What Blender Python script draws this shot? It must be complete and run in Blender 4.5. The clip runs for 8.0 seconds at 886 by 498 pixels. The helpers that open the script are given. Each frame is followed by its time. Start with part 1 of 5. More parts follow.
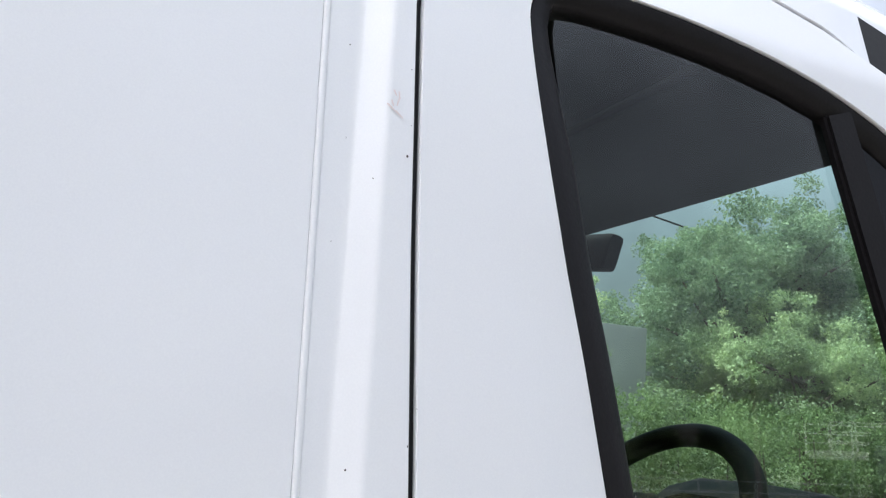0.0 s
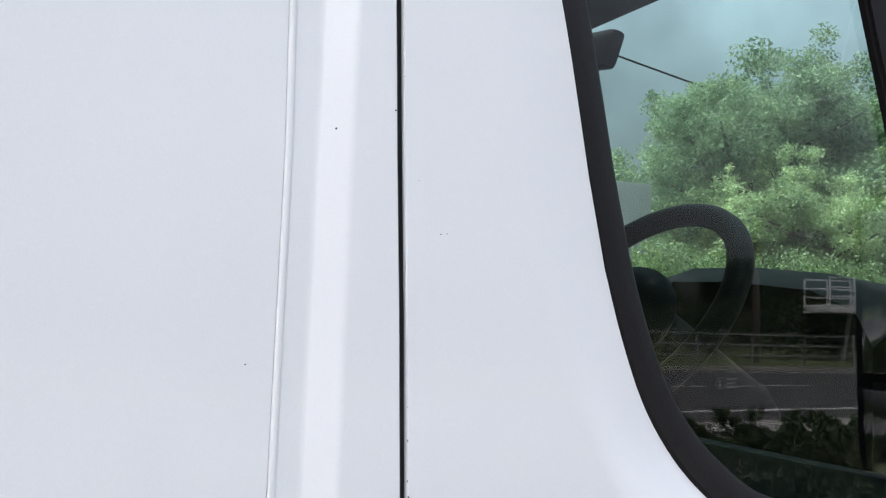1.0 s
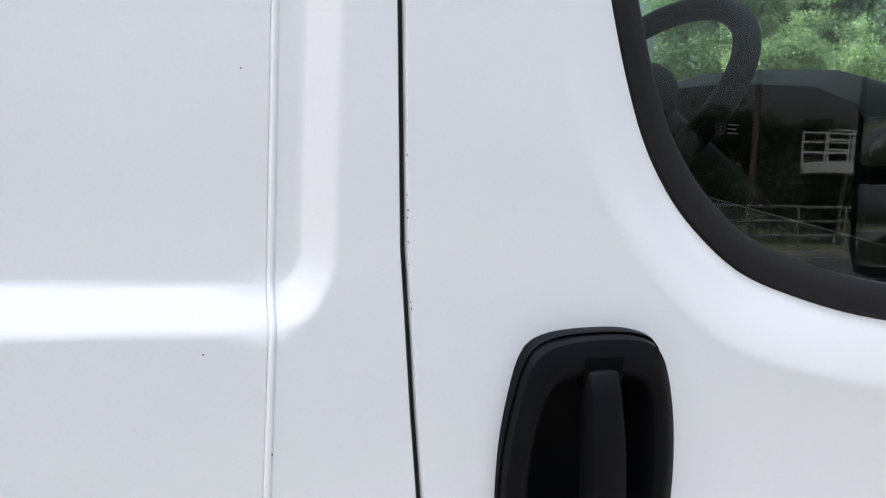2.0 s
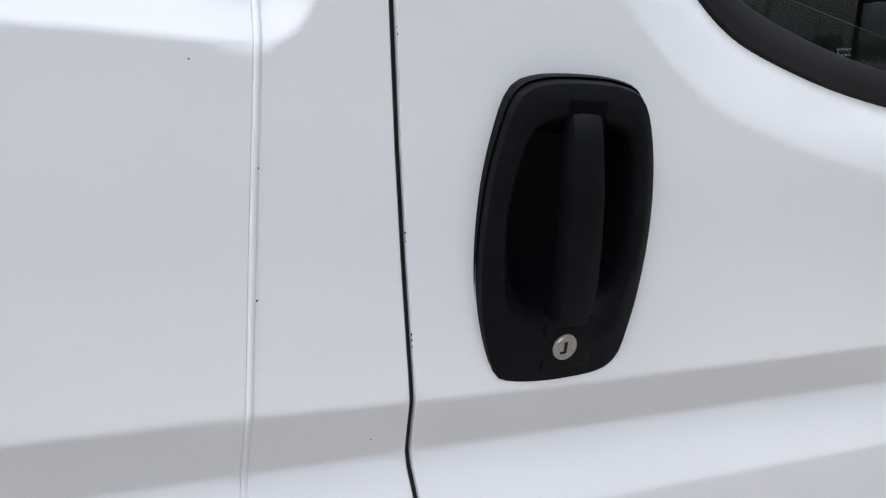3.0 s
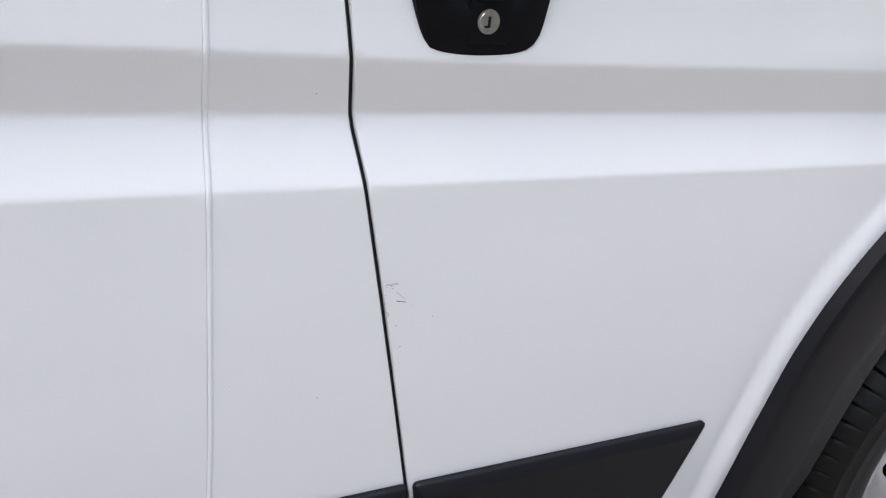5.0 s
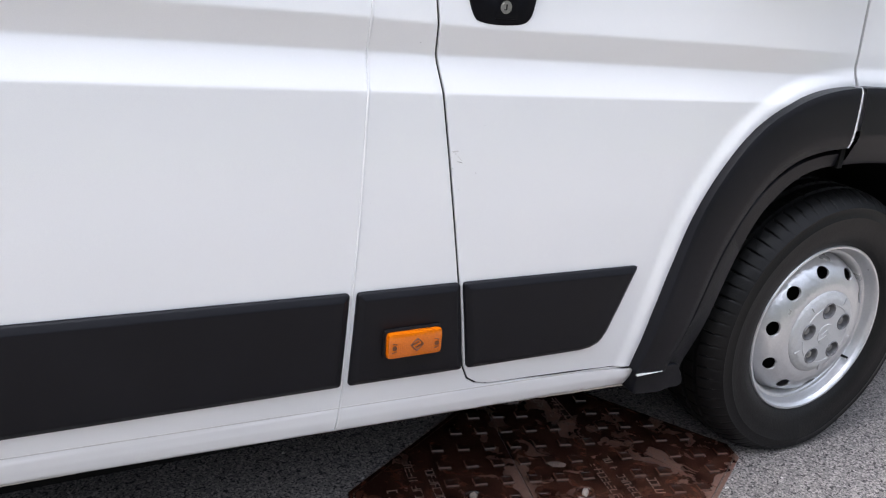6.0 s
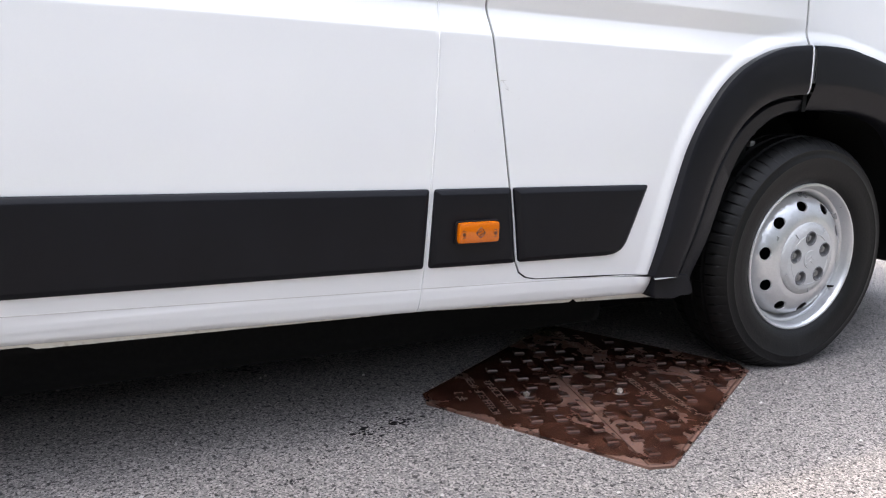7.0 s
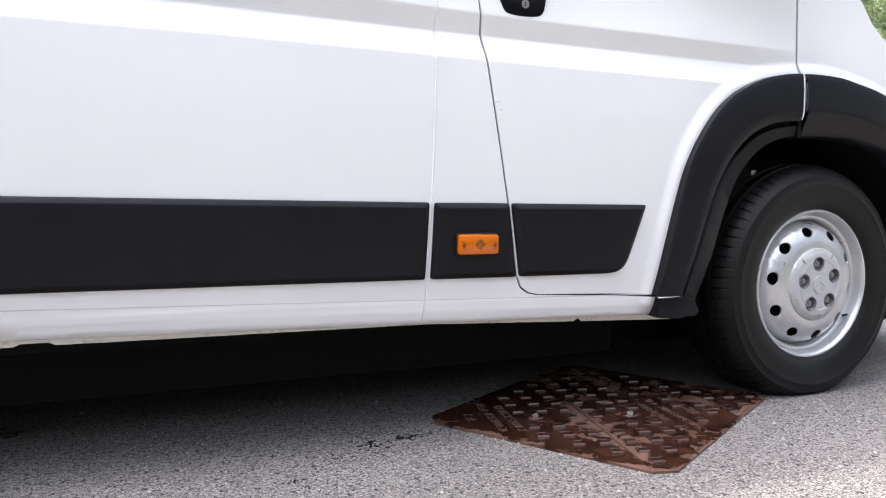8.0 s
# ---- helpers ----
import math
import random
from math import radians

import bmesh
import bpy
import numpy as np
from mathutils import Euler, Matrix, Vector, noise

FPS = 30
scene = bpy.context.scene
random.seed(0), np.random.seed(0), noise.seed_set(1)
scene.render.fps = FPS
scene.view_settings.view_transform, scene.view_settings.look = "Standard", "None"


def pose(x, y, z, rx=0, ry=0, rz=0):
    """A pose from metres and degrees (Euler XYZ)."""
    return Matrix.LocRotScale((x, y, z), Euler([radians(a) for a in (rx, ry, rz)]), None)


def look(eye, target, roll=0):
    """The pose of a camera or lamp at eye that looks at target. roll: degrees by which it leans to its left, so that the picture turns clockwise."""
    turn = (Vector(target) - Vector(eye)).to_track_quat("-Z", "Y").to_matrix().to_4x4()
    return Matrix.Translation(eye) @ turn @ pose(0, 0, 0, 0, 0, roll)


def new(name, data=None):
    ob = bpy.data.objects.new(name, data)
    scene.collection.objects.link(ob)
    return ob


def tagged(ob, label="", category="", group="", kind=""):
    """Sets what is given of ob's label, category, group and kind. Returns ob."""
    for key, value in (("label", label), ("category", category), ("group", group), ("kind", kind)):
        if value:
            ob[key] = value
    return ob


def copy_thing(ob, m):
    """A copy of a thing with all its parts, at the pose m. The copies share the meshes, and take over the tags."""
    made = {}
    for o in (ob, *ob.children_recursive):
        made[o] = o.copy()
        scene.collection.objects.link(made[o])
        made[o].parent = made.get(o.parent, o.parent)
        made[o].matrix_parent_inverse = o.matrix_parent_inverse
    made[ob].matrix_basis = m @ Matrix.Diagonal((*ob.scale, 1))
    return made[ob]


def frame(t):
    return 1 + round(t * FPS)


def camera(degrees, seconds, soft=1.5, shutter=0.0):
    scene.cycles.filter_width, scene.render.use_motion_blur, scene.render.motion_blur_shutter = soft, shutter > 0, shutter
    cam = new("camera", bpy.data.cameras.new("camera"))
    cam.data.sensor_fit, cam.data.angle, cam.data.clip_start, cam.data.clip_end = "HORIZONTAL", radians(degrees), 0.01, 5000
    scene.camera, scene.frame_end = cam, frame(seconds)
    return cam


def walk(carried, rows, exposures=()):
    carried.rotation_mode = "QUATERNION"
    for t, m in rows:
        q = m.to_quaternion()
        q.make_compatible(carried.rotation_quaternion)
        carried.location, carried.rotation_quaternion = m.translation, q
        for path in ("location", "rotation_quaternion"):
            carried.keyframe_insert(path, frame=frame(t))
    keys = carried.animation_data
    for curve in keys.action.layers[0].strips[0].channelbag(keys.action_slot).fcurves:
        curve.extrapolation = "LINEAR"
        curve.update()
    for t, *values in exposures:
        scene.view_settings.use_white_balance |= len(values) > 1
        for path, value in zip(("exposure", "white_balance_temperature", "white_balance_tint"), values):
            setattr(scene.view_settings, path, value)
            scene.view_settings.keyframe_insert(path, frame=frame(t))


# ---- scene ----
cam = camera(58.5, 8.0, soft=1.2)
PATH = [
    (0, (-1.283, -0.383, 1.503), (-0.506, 1.419, 1.888), 4.2),
    (0.5, (-1.276, -0.391, 1.446), (-0.474, 1.428, 1.661), 3.8),
    (1, (-1.267, -0.392, 1.391), (-0.468, 1.44, 1.437), 3.5),
    (1.2, (-1.264, -0.393, 1.368), (-0.47, 1.442, 1.354), 3.2),
    (2.3, (-1.264, -0.393, 1.292), (-0.443, 1.38, 0.864), 4.3),
    (2.5, (-1.263, -0.4, 1.274), (-0.444, 1.358, 0.787), 4.8),
    (3, (-1.261, -0.423, 1.232), (-0.448, 1.295, 0.609), 5.6),
    (3.5, (-1.251, -0.448, 1.19), (-0.44, 1.233, 0.469), 5.8),
    (4, (-1.237, -0.478, 1.135), (-0.437, 1.199, 0.396), 5.2),
    (4.5, (-1.229, -0.504, 1.097), (-0.423, 1.152, 0.317), 5.5),
    (4.7, (-1.232, -0.517, 1.09), (-0.434, 1.128, 0.279), 5.6),
    (5.8, (-1.52, -0.958, 1.061), (-0.63, 0.696, 0.373), 5.4),
    (6, (-1.617, -1.091, 1.047), (-0.725, 0.572, 0.385), 5.1),
    (6.5, (-1.855, -1.351, 0.97), (-0.955, 0.34, 0.393), 3.5),
    (7, (-1.911, -1.476, 0.773), (-1.019, 0.266, 0.359), 1.9),
    (7.5, (-1.885, -1.563, 0.633), (-1.027, 0.224, 0.371), 0.9),
    (8, (-1.868, -1.609, 0.595), (-1.064, 0.215, 0.429), 0.5),
]
EXPOSURE = [(0, 1.05, 6545, 10), (1.2, 1.05, 6545, 10), (2.5, 0.82, 6645, 9), (3.5, 0.74, 6675, 9), (4.7, 0.84, 6675, 10), (5.8, 1.08, 6655, 11), (6.5, 1.21, 6685, 11), (8, 1.4, 6745, 12)]
walk(cam, [(t, look(e, g, r)) for t, e, g, r in PATH], EXPOSURE)

# ---- world, sun, exposure ----
SUN = Vector((1.53, -0.70, -2.40)).normalized()
world = bpy.data.worlds.new("sky")
scene.world = world
world.use_nodes = True
wt = world.node_tree
sky = wt.nodes.new("ShaderNodeTexSky")
sky.sky_type = "NISHITA"
sky.sun_disc = False
sky.sun_elevation = math.asin(-SUN.z)
sky.sun_rotation = math.atan2(-SUN.x, -SUN.y)
sky.dust_density = 2.5
sat = wt.nodes.new("ShaderNodeHueSaturation")
sat.inputs["Saturation"].default_value = 0.45
wt.links.new(sky.outputs[0], sat.inputs["Color"])
cloud = wt.nodes.new("ShaderNodeTexNoise")
cloud.inputs["Scale"].default_value = 3.2
cloud.inputs["Detail"].default_value = 6.0
ramp = wt.nodes.new("ShaderNodeMapRange")
ramp.inputs["From Min"].default_value, ramp.inputs["From Max"].default_value = 0.3, 0.7
ramp.inputs["To Min"].default_value, ramp.inputs["To Max"].default_value = 0.45, 1.55
tc = wt.nodes.new("ShaderNodeTexCoord")
wt.links.new(tc.outputs["Generated"], cloud.inputs["Vector"])
wt.links.new(cloud.outputs["Fac"], ramp.inputs["Value"])
mul = wt.nodes.new("ShaderNodeMix")
mul.data_type, mul.blend_type = "RGBA", "MULTIPLY"
mul.inputs["Factor"].default_value = 1.0
wt.links.new(sat.outputs[0], mul.inputs["A"])
wt.links.new(ramp.outputs[0], mul.inputs["B"])
bg = wt.nodes["Background"]
axis = wt.nodes.new("ShaderNodeSeparateXYZ")
wt.links.new(tc.outputs["Generated"], axis.inputs[0])
grad = wt.nodes.new("ShaderNodeMapRange")
grad.inputs["From Min"].default_value, grad.inputs["From Max"].default_value = 0.0, 1.0
grad.inputs["To Min"].default_value, grad.inputs["To Max"].default_value = 0.08, 1.08
cube = wt.nodes.new("ShaderNodeMath")
cube.operation = "POWER"
cube.inputs[1].default_value = 3.0
wt.links.new(axis.outputs["Z"], cube.inputs[0])
lift = wt.nodes.new("ShaderNodeMath")
lift.operation = "MULTIPLY_ADD"
lift.inputs[1].default_value = 4.0
wt.links.new(axis.outputs["Z"], grad.inputs["Value"])
wt.links.new(cube.outputs[0], lift.inputs[0])
wt.links.new(grad.outputs[0], lift.inputs[2])
over = wt.nodes.new("ShaderNodeMix")
over.data_type, over.blend_type = "RGBA", "MULTIPLY"
over.inputs["Factor"].default_value = 1.0
wt.links.new(mul.outputs["Result"], over.inputs["A"])
side = wt.nodes.new("ShaderNodeMapRange")
side.inputs["From Min"].default_value, side.inputs["From Max"].default_value = -1.0, 1.0
side.inputs["To Min"].default_value, side.inputs["To Max"].default_value = 1.0, 1.35
wt.links.new(axis.outputs["Y"], side.inputs["Value"])
toward = wt.nodes.new("ShaderNodeMath")
toward.operation = "MULTIPLY"
wt.links.new(lift.outputs[0], toward.inputs[0])
wt.links.new(side.outputs[0], toward.inputs[1])
wt.links.new(toward.outputs[0], over.inputs["B"])
wt.links.new(over.outputs["Result"], bg.inputs["Color"])
bg.inputs["Strength"].default_value = 0.15
sun_data = bpy.data.lights.new("sun", "SUN")
sun_data.energy, sun_data.angle, sun_data.color = 1.85, radians(0.8), (1.0, 0.90, 0.79)
new("sun", sun_data).matrix_world = look(-SUN * 30, (0, 0, 0))


# ---- materials ----
def nodes_of(name):
    m = bpy.data.materials.new(name)
    m.use_nodes = True
    nt = m.node_tree
    return m, nt, nt.nodes["Principled BSDF"]


def put(nt, kind, **values):
    n = nt.nodes.new(kind)
    for k, v in values.items():
        n.inputs[k.replace("_", " ")].default_value = v
    return n


def mottled(name, low, high, rough, scale, fine, bump=0.0, metal=0.0, coat=0.0, spread=(0.35, 0.65), rspread=0.08, spec=0.5):
    """Two scales of noise between two colours, with relief."""
    m, nt, p = nodes_of(name)
    pos = nt.nodes.new("ShaderNodeTexCoord")
    a, b = put(nt, "ShaderNodeTexNoise", Scale=scale, Detail=5.0), put(nt, "ShaderNodeTexNoise", Scale=fine, Detail=3.0)
    for n in (a, b):
        nt.links.new(pos.outputs["Object"], n.inputs["Vector"])
    mix = nt.nodes.new("ShaderNodeMath")
    mix.operation = "ADD"
    nt.links.new(a.outputs["Fac"], mix.inputs[0])
    nt.links.new(b.outputs["Fac"], mix.inputs[1])
    half = nt.nodes.new("ShaderNodeMapRange")
    half.inputs["From Min"].default_value, half.inputs["From Max"].default_value = 2 * spread[0], 2 * spread[1]
    nt.links.new(mix.outputs[0], half.inputs["Value"])
    col = nt.nodes.new("ShaderNodeMix")
    col.data_type = "RGBA"
    col.inputs["A"].default_value, col.inputs["B"].default_value = (*low, 1), (*high, 1)
    nt.links.new(half.outputs[0], col.inputs["Factor"])
    nt.links.new(col.outputs["Result"], p.inputs["Base Color"])
    rr = nt.nodes.new("ShaderNodeMapRange")
    rr.inputs["To Min"].default_value, rr.inputs["To Max"].default_value = rough - rspread, rough + rspread
    nt.links.new(a.outputs["Fac"], rr.inputs["Value"])
    nt.links.new(rr.outputs[0], p.inputs["Roughness"])
    p.inputs["Metallic"].default_value, p.inputs["Coat Weight"].default_value = metal, coat
    p.inputs["Specular IOR Level"].default_value = spec
    p.inputs["Coat Roughness"].default_value = 0.04
    if bump:
        bp = put(nt, "ShaderNodeBump", Strength=bump, Distance=0.002)
        nt.links.new(b.outputs["Fac"], bp.inputs["Height"])
        nt.links.new(bp.outputs[0], p.inputs["Normal"])
    return m


paint = mottled("white_paint", (0.76, 0.765, 0.775), (0.80, 0.805, 0.81), 0.42, 1.7, 900, 0.0, coat=1.0)
flange_paint = mottled("dirty_flange", (0.34, 0.27, 0.20), (0.72, 0.69, 0.62), 0.55, 11, 80, 0.2, spread=(0.30, 0.48))
plastic = mottled("black_grained_plastic", (0.0046, 0.0047, 0.0066), (0.0074, 0.0076, 0.0102), 0.38, 8, 1400, 0.15, spec=0.19)
handle_plastic = mottled("black_handle_plastic", (0.0040, 0.0041, 0.0056), (0.0062, 0.0064, 0.0085), 0.42, 30, 1600, 0.15, spec=0.085)
rubber = mottled("black_rubber", (0.0075, 0.0065, 0.0075), (0.011, 0.010, 0.011), 0.5, 10, 400, 0.1, spec=0.2)
tyre_rubber = mottled("tyre_rubber", (0.0026, 0.0026, 0.0030), (0.0082, 0.0080, 0.0080), 0.46, 7, 220, 0.3, spec=0.22)
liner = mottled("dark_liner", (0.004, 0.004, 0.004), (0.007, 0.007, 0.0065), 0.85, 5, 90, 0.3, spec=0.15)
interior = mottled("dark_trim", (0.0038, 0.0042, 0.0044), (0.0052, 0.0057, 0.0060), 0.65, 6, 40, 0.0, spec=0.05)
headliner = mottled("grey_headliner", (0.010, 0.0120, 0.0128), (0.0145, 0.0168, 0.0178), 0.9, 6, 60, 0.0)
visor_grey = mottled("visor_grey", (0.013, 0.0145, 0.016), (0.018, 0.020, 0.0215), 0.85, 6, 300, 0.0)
silver = mottled("silver_wheel_paint", (0.50, 0.51, 0.525), (0.58, 0.585, 0.595), 0.30, 9, 200, 0.02, metal=0.65, coat=0.3)
cap_silver = mottled("silver_cap", (0.40, 0.405, 0.41), (0.48, 0.485, 0.49), 0.45, 14, 300, 0.05, metal=0.2)
steel = mottled("dull_steel", (0.28, 0.27, 0.26), (0.45, 0.44, 0.42), 0.35, 40, 300, 0.05, metal=0.8)
chip_dark = mottled("chipped_paint", (0.03, 0.025, 0.025), (0.10, 0.08, 0.07), 0.8, 60, 300, 0.0)
scuff = mottled("grey_scuff", (0.45, 0.44, 0.43), (0.62, 0.61, 0.60), 0.7, 80, 300, 0.0)
concrete = mottled("pale_concrete", (0.24, 0.23, 0.215), (0.36, 0.345, 0.32), 0.85, 1.2, 40, 0.3)
galvanised = mottled("galvanised_steel", (0.42, 0.43, 0.44), (0.58, 0.59, 0.60), 0.55, 5, 60, 0.05, metal=0.1)
timber = mottled("weathered_timber", (0.05, 0.043, 0.036), (0.10, 0.085, 0.07), 0.85, 2, 30, 0.3)
bark = mottled("bark", (0.05, 0.04, 0.03), (0.14, 0.11, 0.08), 0.9, 4, 30, 0.6)
road_tar = mottled("road_asphalt", (0.032, 0.031, 0.031), (0.06, 0.058, 0.056), 0.85, 0.6, 90, 0.4)
white_line = mottled("road_paint", (0.5, 0.5, 0.48), (0.72, 0.72, 0.70), 0.7, 4, 60, 0.1)
weathered_steel = mottled("weathered_steel", (0.15, 0.155, 0.16), (0.24, 0.245, 0.25), 0.6, 5, 60, 0.05, metal=0.1)
earth = mottled("grassy_earth", (0.05, 0.06, 0.025), (0.11, 0.13, 0.05), 0.95, 1.2, 30, 0.5)


def leafy(name, low, high):
    m, nt, p = nodes_of(name)
    geo = nt.nodes.new("ShaderNodeNewGeometry")
    col = nt.nodes.new("ShaderNodeMix")
    col.data_type = "RGBA"
    col.inputs["A"].default_value, col.inputs["B"].default_value = (*low, 1), (*high, 1)
    where = nt.nodes.new("ShaderNodeTexCoord")
    drift = put(nt, "ShaderNodeTexNoise", Scale=1.1, Detail=3.0)
    nt.links.new(where.outputs["Object"], drift.inputs["Vector"])
    span = put(nt, "ShaderNodeMapRange", From_Min=0.3, From_Max=0.7, To_Min=0.0, To_Max=0.7)
    nt.links.new(drift.outputs["Fac"], span.inputs["Value"])
    each = nt.nodes.new("ShaderNodeMath")
    each.operation = "MULTIPLY_ADD"
    each.inputs[1].default_value = 0.3
    nt.links.new(geo.outputs["Random Per Island"], each.inputs[0])
    nt.links.new(span.outputs[0], each.inputs[2])
    nt.links.new(each.outputs[0], col.inputs["Factor"])
    nt.links.new(col.outputs["Result"], p.inputs["Base Color"])
    p.inputs["Roughness"].default_value = 0.6
    tr = nt.nodes.new("ShaderNodeBsdfTranslucent")
    nt.links.new(col.outputs["Result"], tr.inputs["Color"])
    mx = nt.nodes.new("ShaderNodeMixShader")
    mx.inputs[0].default_value = 0.45
    nt.links.new(p.outputs[0], mx.inputs[1])
    nt.links.new(tr.outputs[0], mx.inputs[2])
    nt.links.new(mx.outputs[0], nt.nodes["Material Output"].inputs["Surface"])
    return m


leaf_mid = leafy("tree_leaves", (0.052, 0.095, 0.050), (0.28, 0.36, 0.20))
leaf_light = leafy("bright_leaves", (0.085, 0.145, 0.060), (0.50, 0.58, 0.30))
leaf_hedge = leafy("hedge_leaves", (0.026, 0.050, 0.022), (0.24, 0.31, 0.13))
leaf_dark = leafy("dark_leaves", (0.02, 0.04, 0.018), (0.06, 0.09, 0.035))


def glazing(name, tint, reflect):
    """Tinted clear pane: straight-through light with a Fresnel mirror on top."""
    m, nt, p = nodes_of(name)
    nt.nodes.remove(p)
    clear = nt.nodes.new("ShaderNodeBsdfTransparent")
    clear.inputs["Color"].default_value = (*tint, 1)
    gloss = put(nt, "ShaderNodeBsdfGlossy", Roughness=0.0)
    face = put(nt, "ShaderNodeLayerWeight", Blend=0.5)
    power = nt.nodes.new("ShaderNodeMath")
    power.operation = "POWER"
    power.inputs[1].default_value = 4.5
    nt.links.new(face.outputs["Facing"], power.inputs[0])
    fres = nt.nodes.new("ShaderNodeMath")
    fres.operation = "MULTIPLY_ADD"
    fres.inputs[1].default_value, fres.inputs[2].default_value = 0.88, reflect
    nt.links.new(power.outputs[0], fres.inputs[0])
    mx = nt.nodes.new("ShaderNodeMixShader")
    nt.links.new(fres.outputs[0], mx.inputs[0])
    nt.links.new(clear.outputs[0], mx.inputs[1])
    nt.links.new(gloss.outputs[0], mx.inputs[2])
    nt.links.new(mx.outputs[0], nt.nodes["Material Output"].inputs["Surface"])
    return m


door_glass = glazing("green_tinted_glass", (0.75, 0.93, 0.90), 0.086)
screen_glass = glazing("windscreen_glass", (0.86, 0.96, 0.93), 0.06)

mirror_mat, _, mp = nodes_of("mirror_glass")
mp.inputs["Base Color"].default_value = (0.85, 0.86, 0.88, 1)
mp.inputs["Metallic"].default_value, mp.inputs["Roughness"].default_value = 1.0, 0.02

amber, ant, ap = nodes_of("amber_lens")
amber_cells = put(ant, "ShaderNodeTexNoise", Scale=28.0, Detail=1.0)
amber_mix = ant.nodes.new("ShaderNodeMix")
amber_mix.data_type = "RGBA"
amber_mix.inputs["A"].default_value, amber_mix.inputs["B"].default_value = (0.34, 0.050, 0.0, 1), (0.78, 0.20, 0.0, 1)
ant.links.new(amber_cells.outputs["Fac"], amber_mix.inputs["Factor"])
ant.links.new(amber_mix.outputs["Result"], ap.inputs["Base Color"])
ap.inputs["Roughness"].default_value, ap.inputs["Coat Weight"].default_value = 0.25, 0.6
ap.inputs["Specular IOR Level"].default_value = 0.3
amber_ridge = put(ant, "ShaderNodeTexWave", Scale=90.0, Distortion=0.0)
amber_pos = ant.nodes.new("ShaderNodeTexCoord")
ant.links.new(amber_pos.outputs["Object"], amber_ridge.inputs["Vector"])
amber_bump = put(ant, "ShaderNodeBump", Strength=0.12, Distance=0.001)
ant.links.new(amber_ridge.outputs["Fac"], amber_bump.inputs["Height"])
ant.links.new(amber_bump.outputs[0], ap.inputs["Normal"])

# asphalt: bound chippings of several greys with dark gaps between
asphalt, nt, p = nodes_of("asphalt")
pos = nt.nodes.new("ShaderNodeTexCoord")
chips = put(nt, "ShaderNodeTexVoronoi", Scale=240.0)
gaps = put(nt, "ShaderNodeTexVoronoi", Scale=105.0)
gaps.feature = "DISTANCE_TO_EDGE"
pits = put(nt, "ShaderNodeTexNoise", Scale=190.0, Detail=3.0)
broad = put(nt, "ShaderNodeTexNoise", Scale=1.3, Detail=4.0)
warp = put(nt, "ShaderNodeMapping", Scale=(1.0, 1.0, 1.0))
nt.links.new(pos.outputs["Object"], warp.inputs["Vector"])
for n in (chips, gaps, pits, broad):
    nt.links.new(warp.outputs[0], n.inputs["Vector"])
grey = nt.nodes.new("ShaderNodeValToRGB")
el = grey.color_ramp.elements
el[0].position, el[0].color = 0.0, (0.092, 0.085, 0.083, 1)
el[1].position, el[1].color = 1.0, (0.305, 0.279, 0.261, 1)
el.new(0.5).color = (0.152, 0.140, 0.136, 1)
sep = nt.nodes.new("ShaderNodeSeparateColor")
nt.links.new(chips.outputs["Color"], sep.inputs[0])
nt.links.new(sep.outputs[0], grey.inputs[0])
dark = nt.nodes.new("ShaderNodeMapRange")
dark.inputs["From Min"].default_value, dark.inputs["From Max"].default_value = 0.385, 0.455
dark.inputs["To Min"].default_value, dark.inputs["To Max"].default_value = 0.10, 1.0
nt.links.new(pits.outputs["Fac"], dark.inputs["Value"])
flecks = put(nt, "ShaderNodeTexNoise", Scale=75.0, Detail=2.0)
nt.links.new(warp.outputs[0], flecks.inputs["Vector"])
fleck = nt.nodes.new("ShaderNodeMapRange")
fleck.inputs["From Min"].default_value, fleck.inputs["From Max"].default_value = 0.355, 0.395
fleck.inputs["To Min"].default_value, fleck.inputs["To Max"].default_value = 0.12, 1.0
nt.links.new(flecks.outputs["Fac"], fleck.inputs["Value"])
wide = nt.nodes.new("ShaderNodeMapRange")
wide.inputs["To Min"].default_value, wide.inputs["To Max"].default_value = 0.8, 1.2
nt.links.new(broad.outputs["Fac"], wide.inputs["Value"])
m1 = nt.nodes.new("ShaderNodeMath")
m1.operation = "MULTIPLY"
nt.links.new(dark.outputs[0], m1.inputs[0])
nt.links.new(wide.outputs[0], m1.inputs[1])
m2 = nt.nodes.new("ShaderNodeMath")
m2.operation = "MULTIPLY"
nt.links.new(m1.outputs[0], m2.inputs[0])
nt.links.new(fleck.outputs[0], m2.inputs[1])
mc = nt.nodes.new("ShaderNodeMix")
mc.data_type, mc.blend_type = "RGBA", "MULTIPLY"
mc.inputs["Factor"].default_value = 1.0
nt.links.new(grey.outputs[0], mc.inputs["A"])
nt.links.new(m2.outputs[0], mc.inputs["B"])
nt.links.new(mc.outputs["Result"], p.inputs["Base Color"])
p.inputs["Roughness"].default_value = 0.8
hb = put(nt, "ShaderNodeBump", Strength=0.7, Distance=0.004)
nt.links.new(pits.outputs["Fac"], hb.inputs["Height"])
nt.links.new(hb.outputs[0], p.inputs["Normal"])

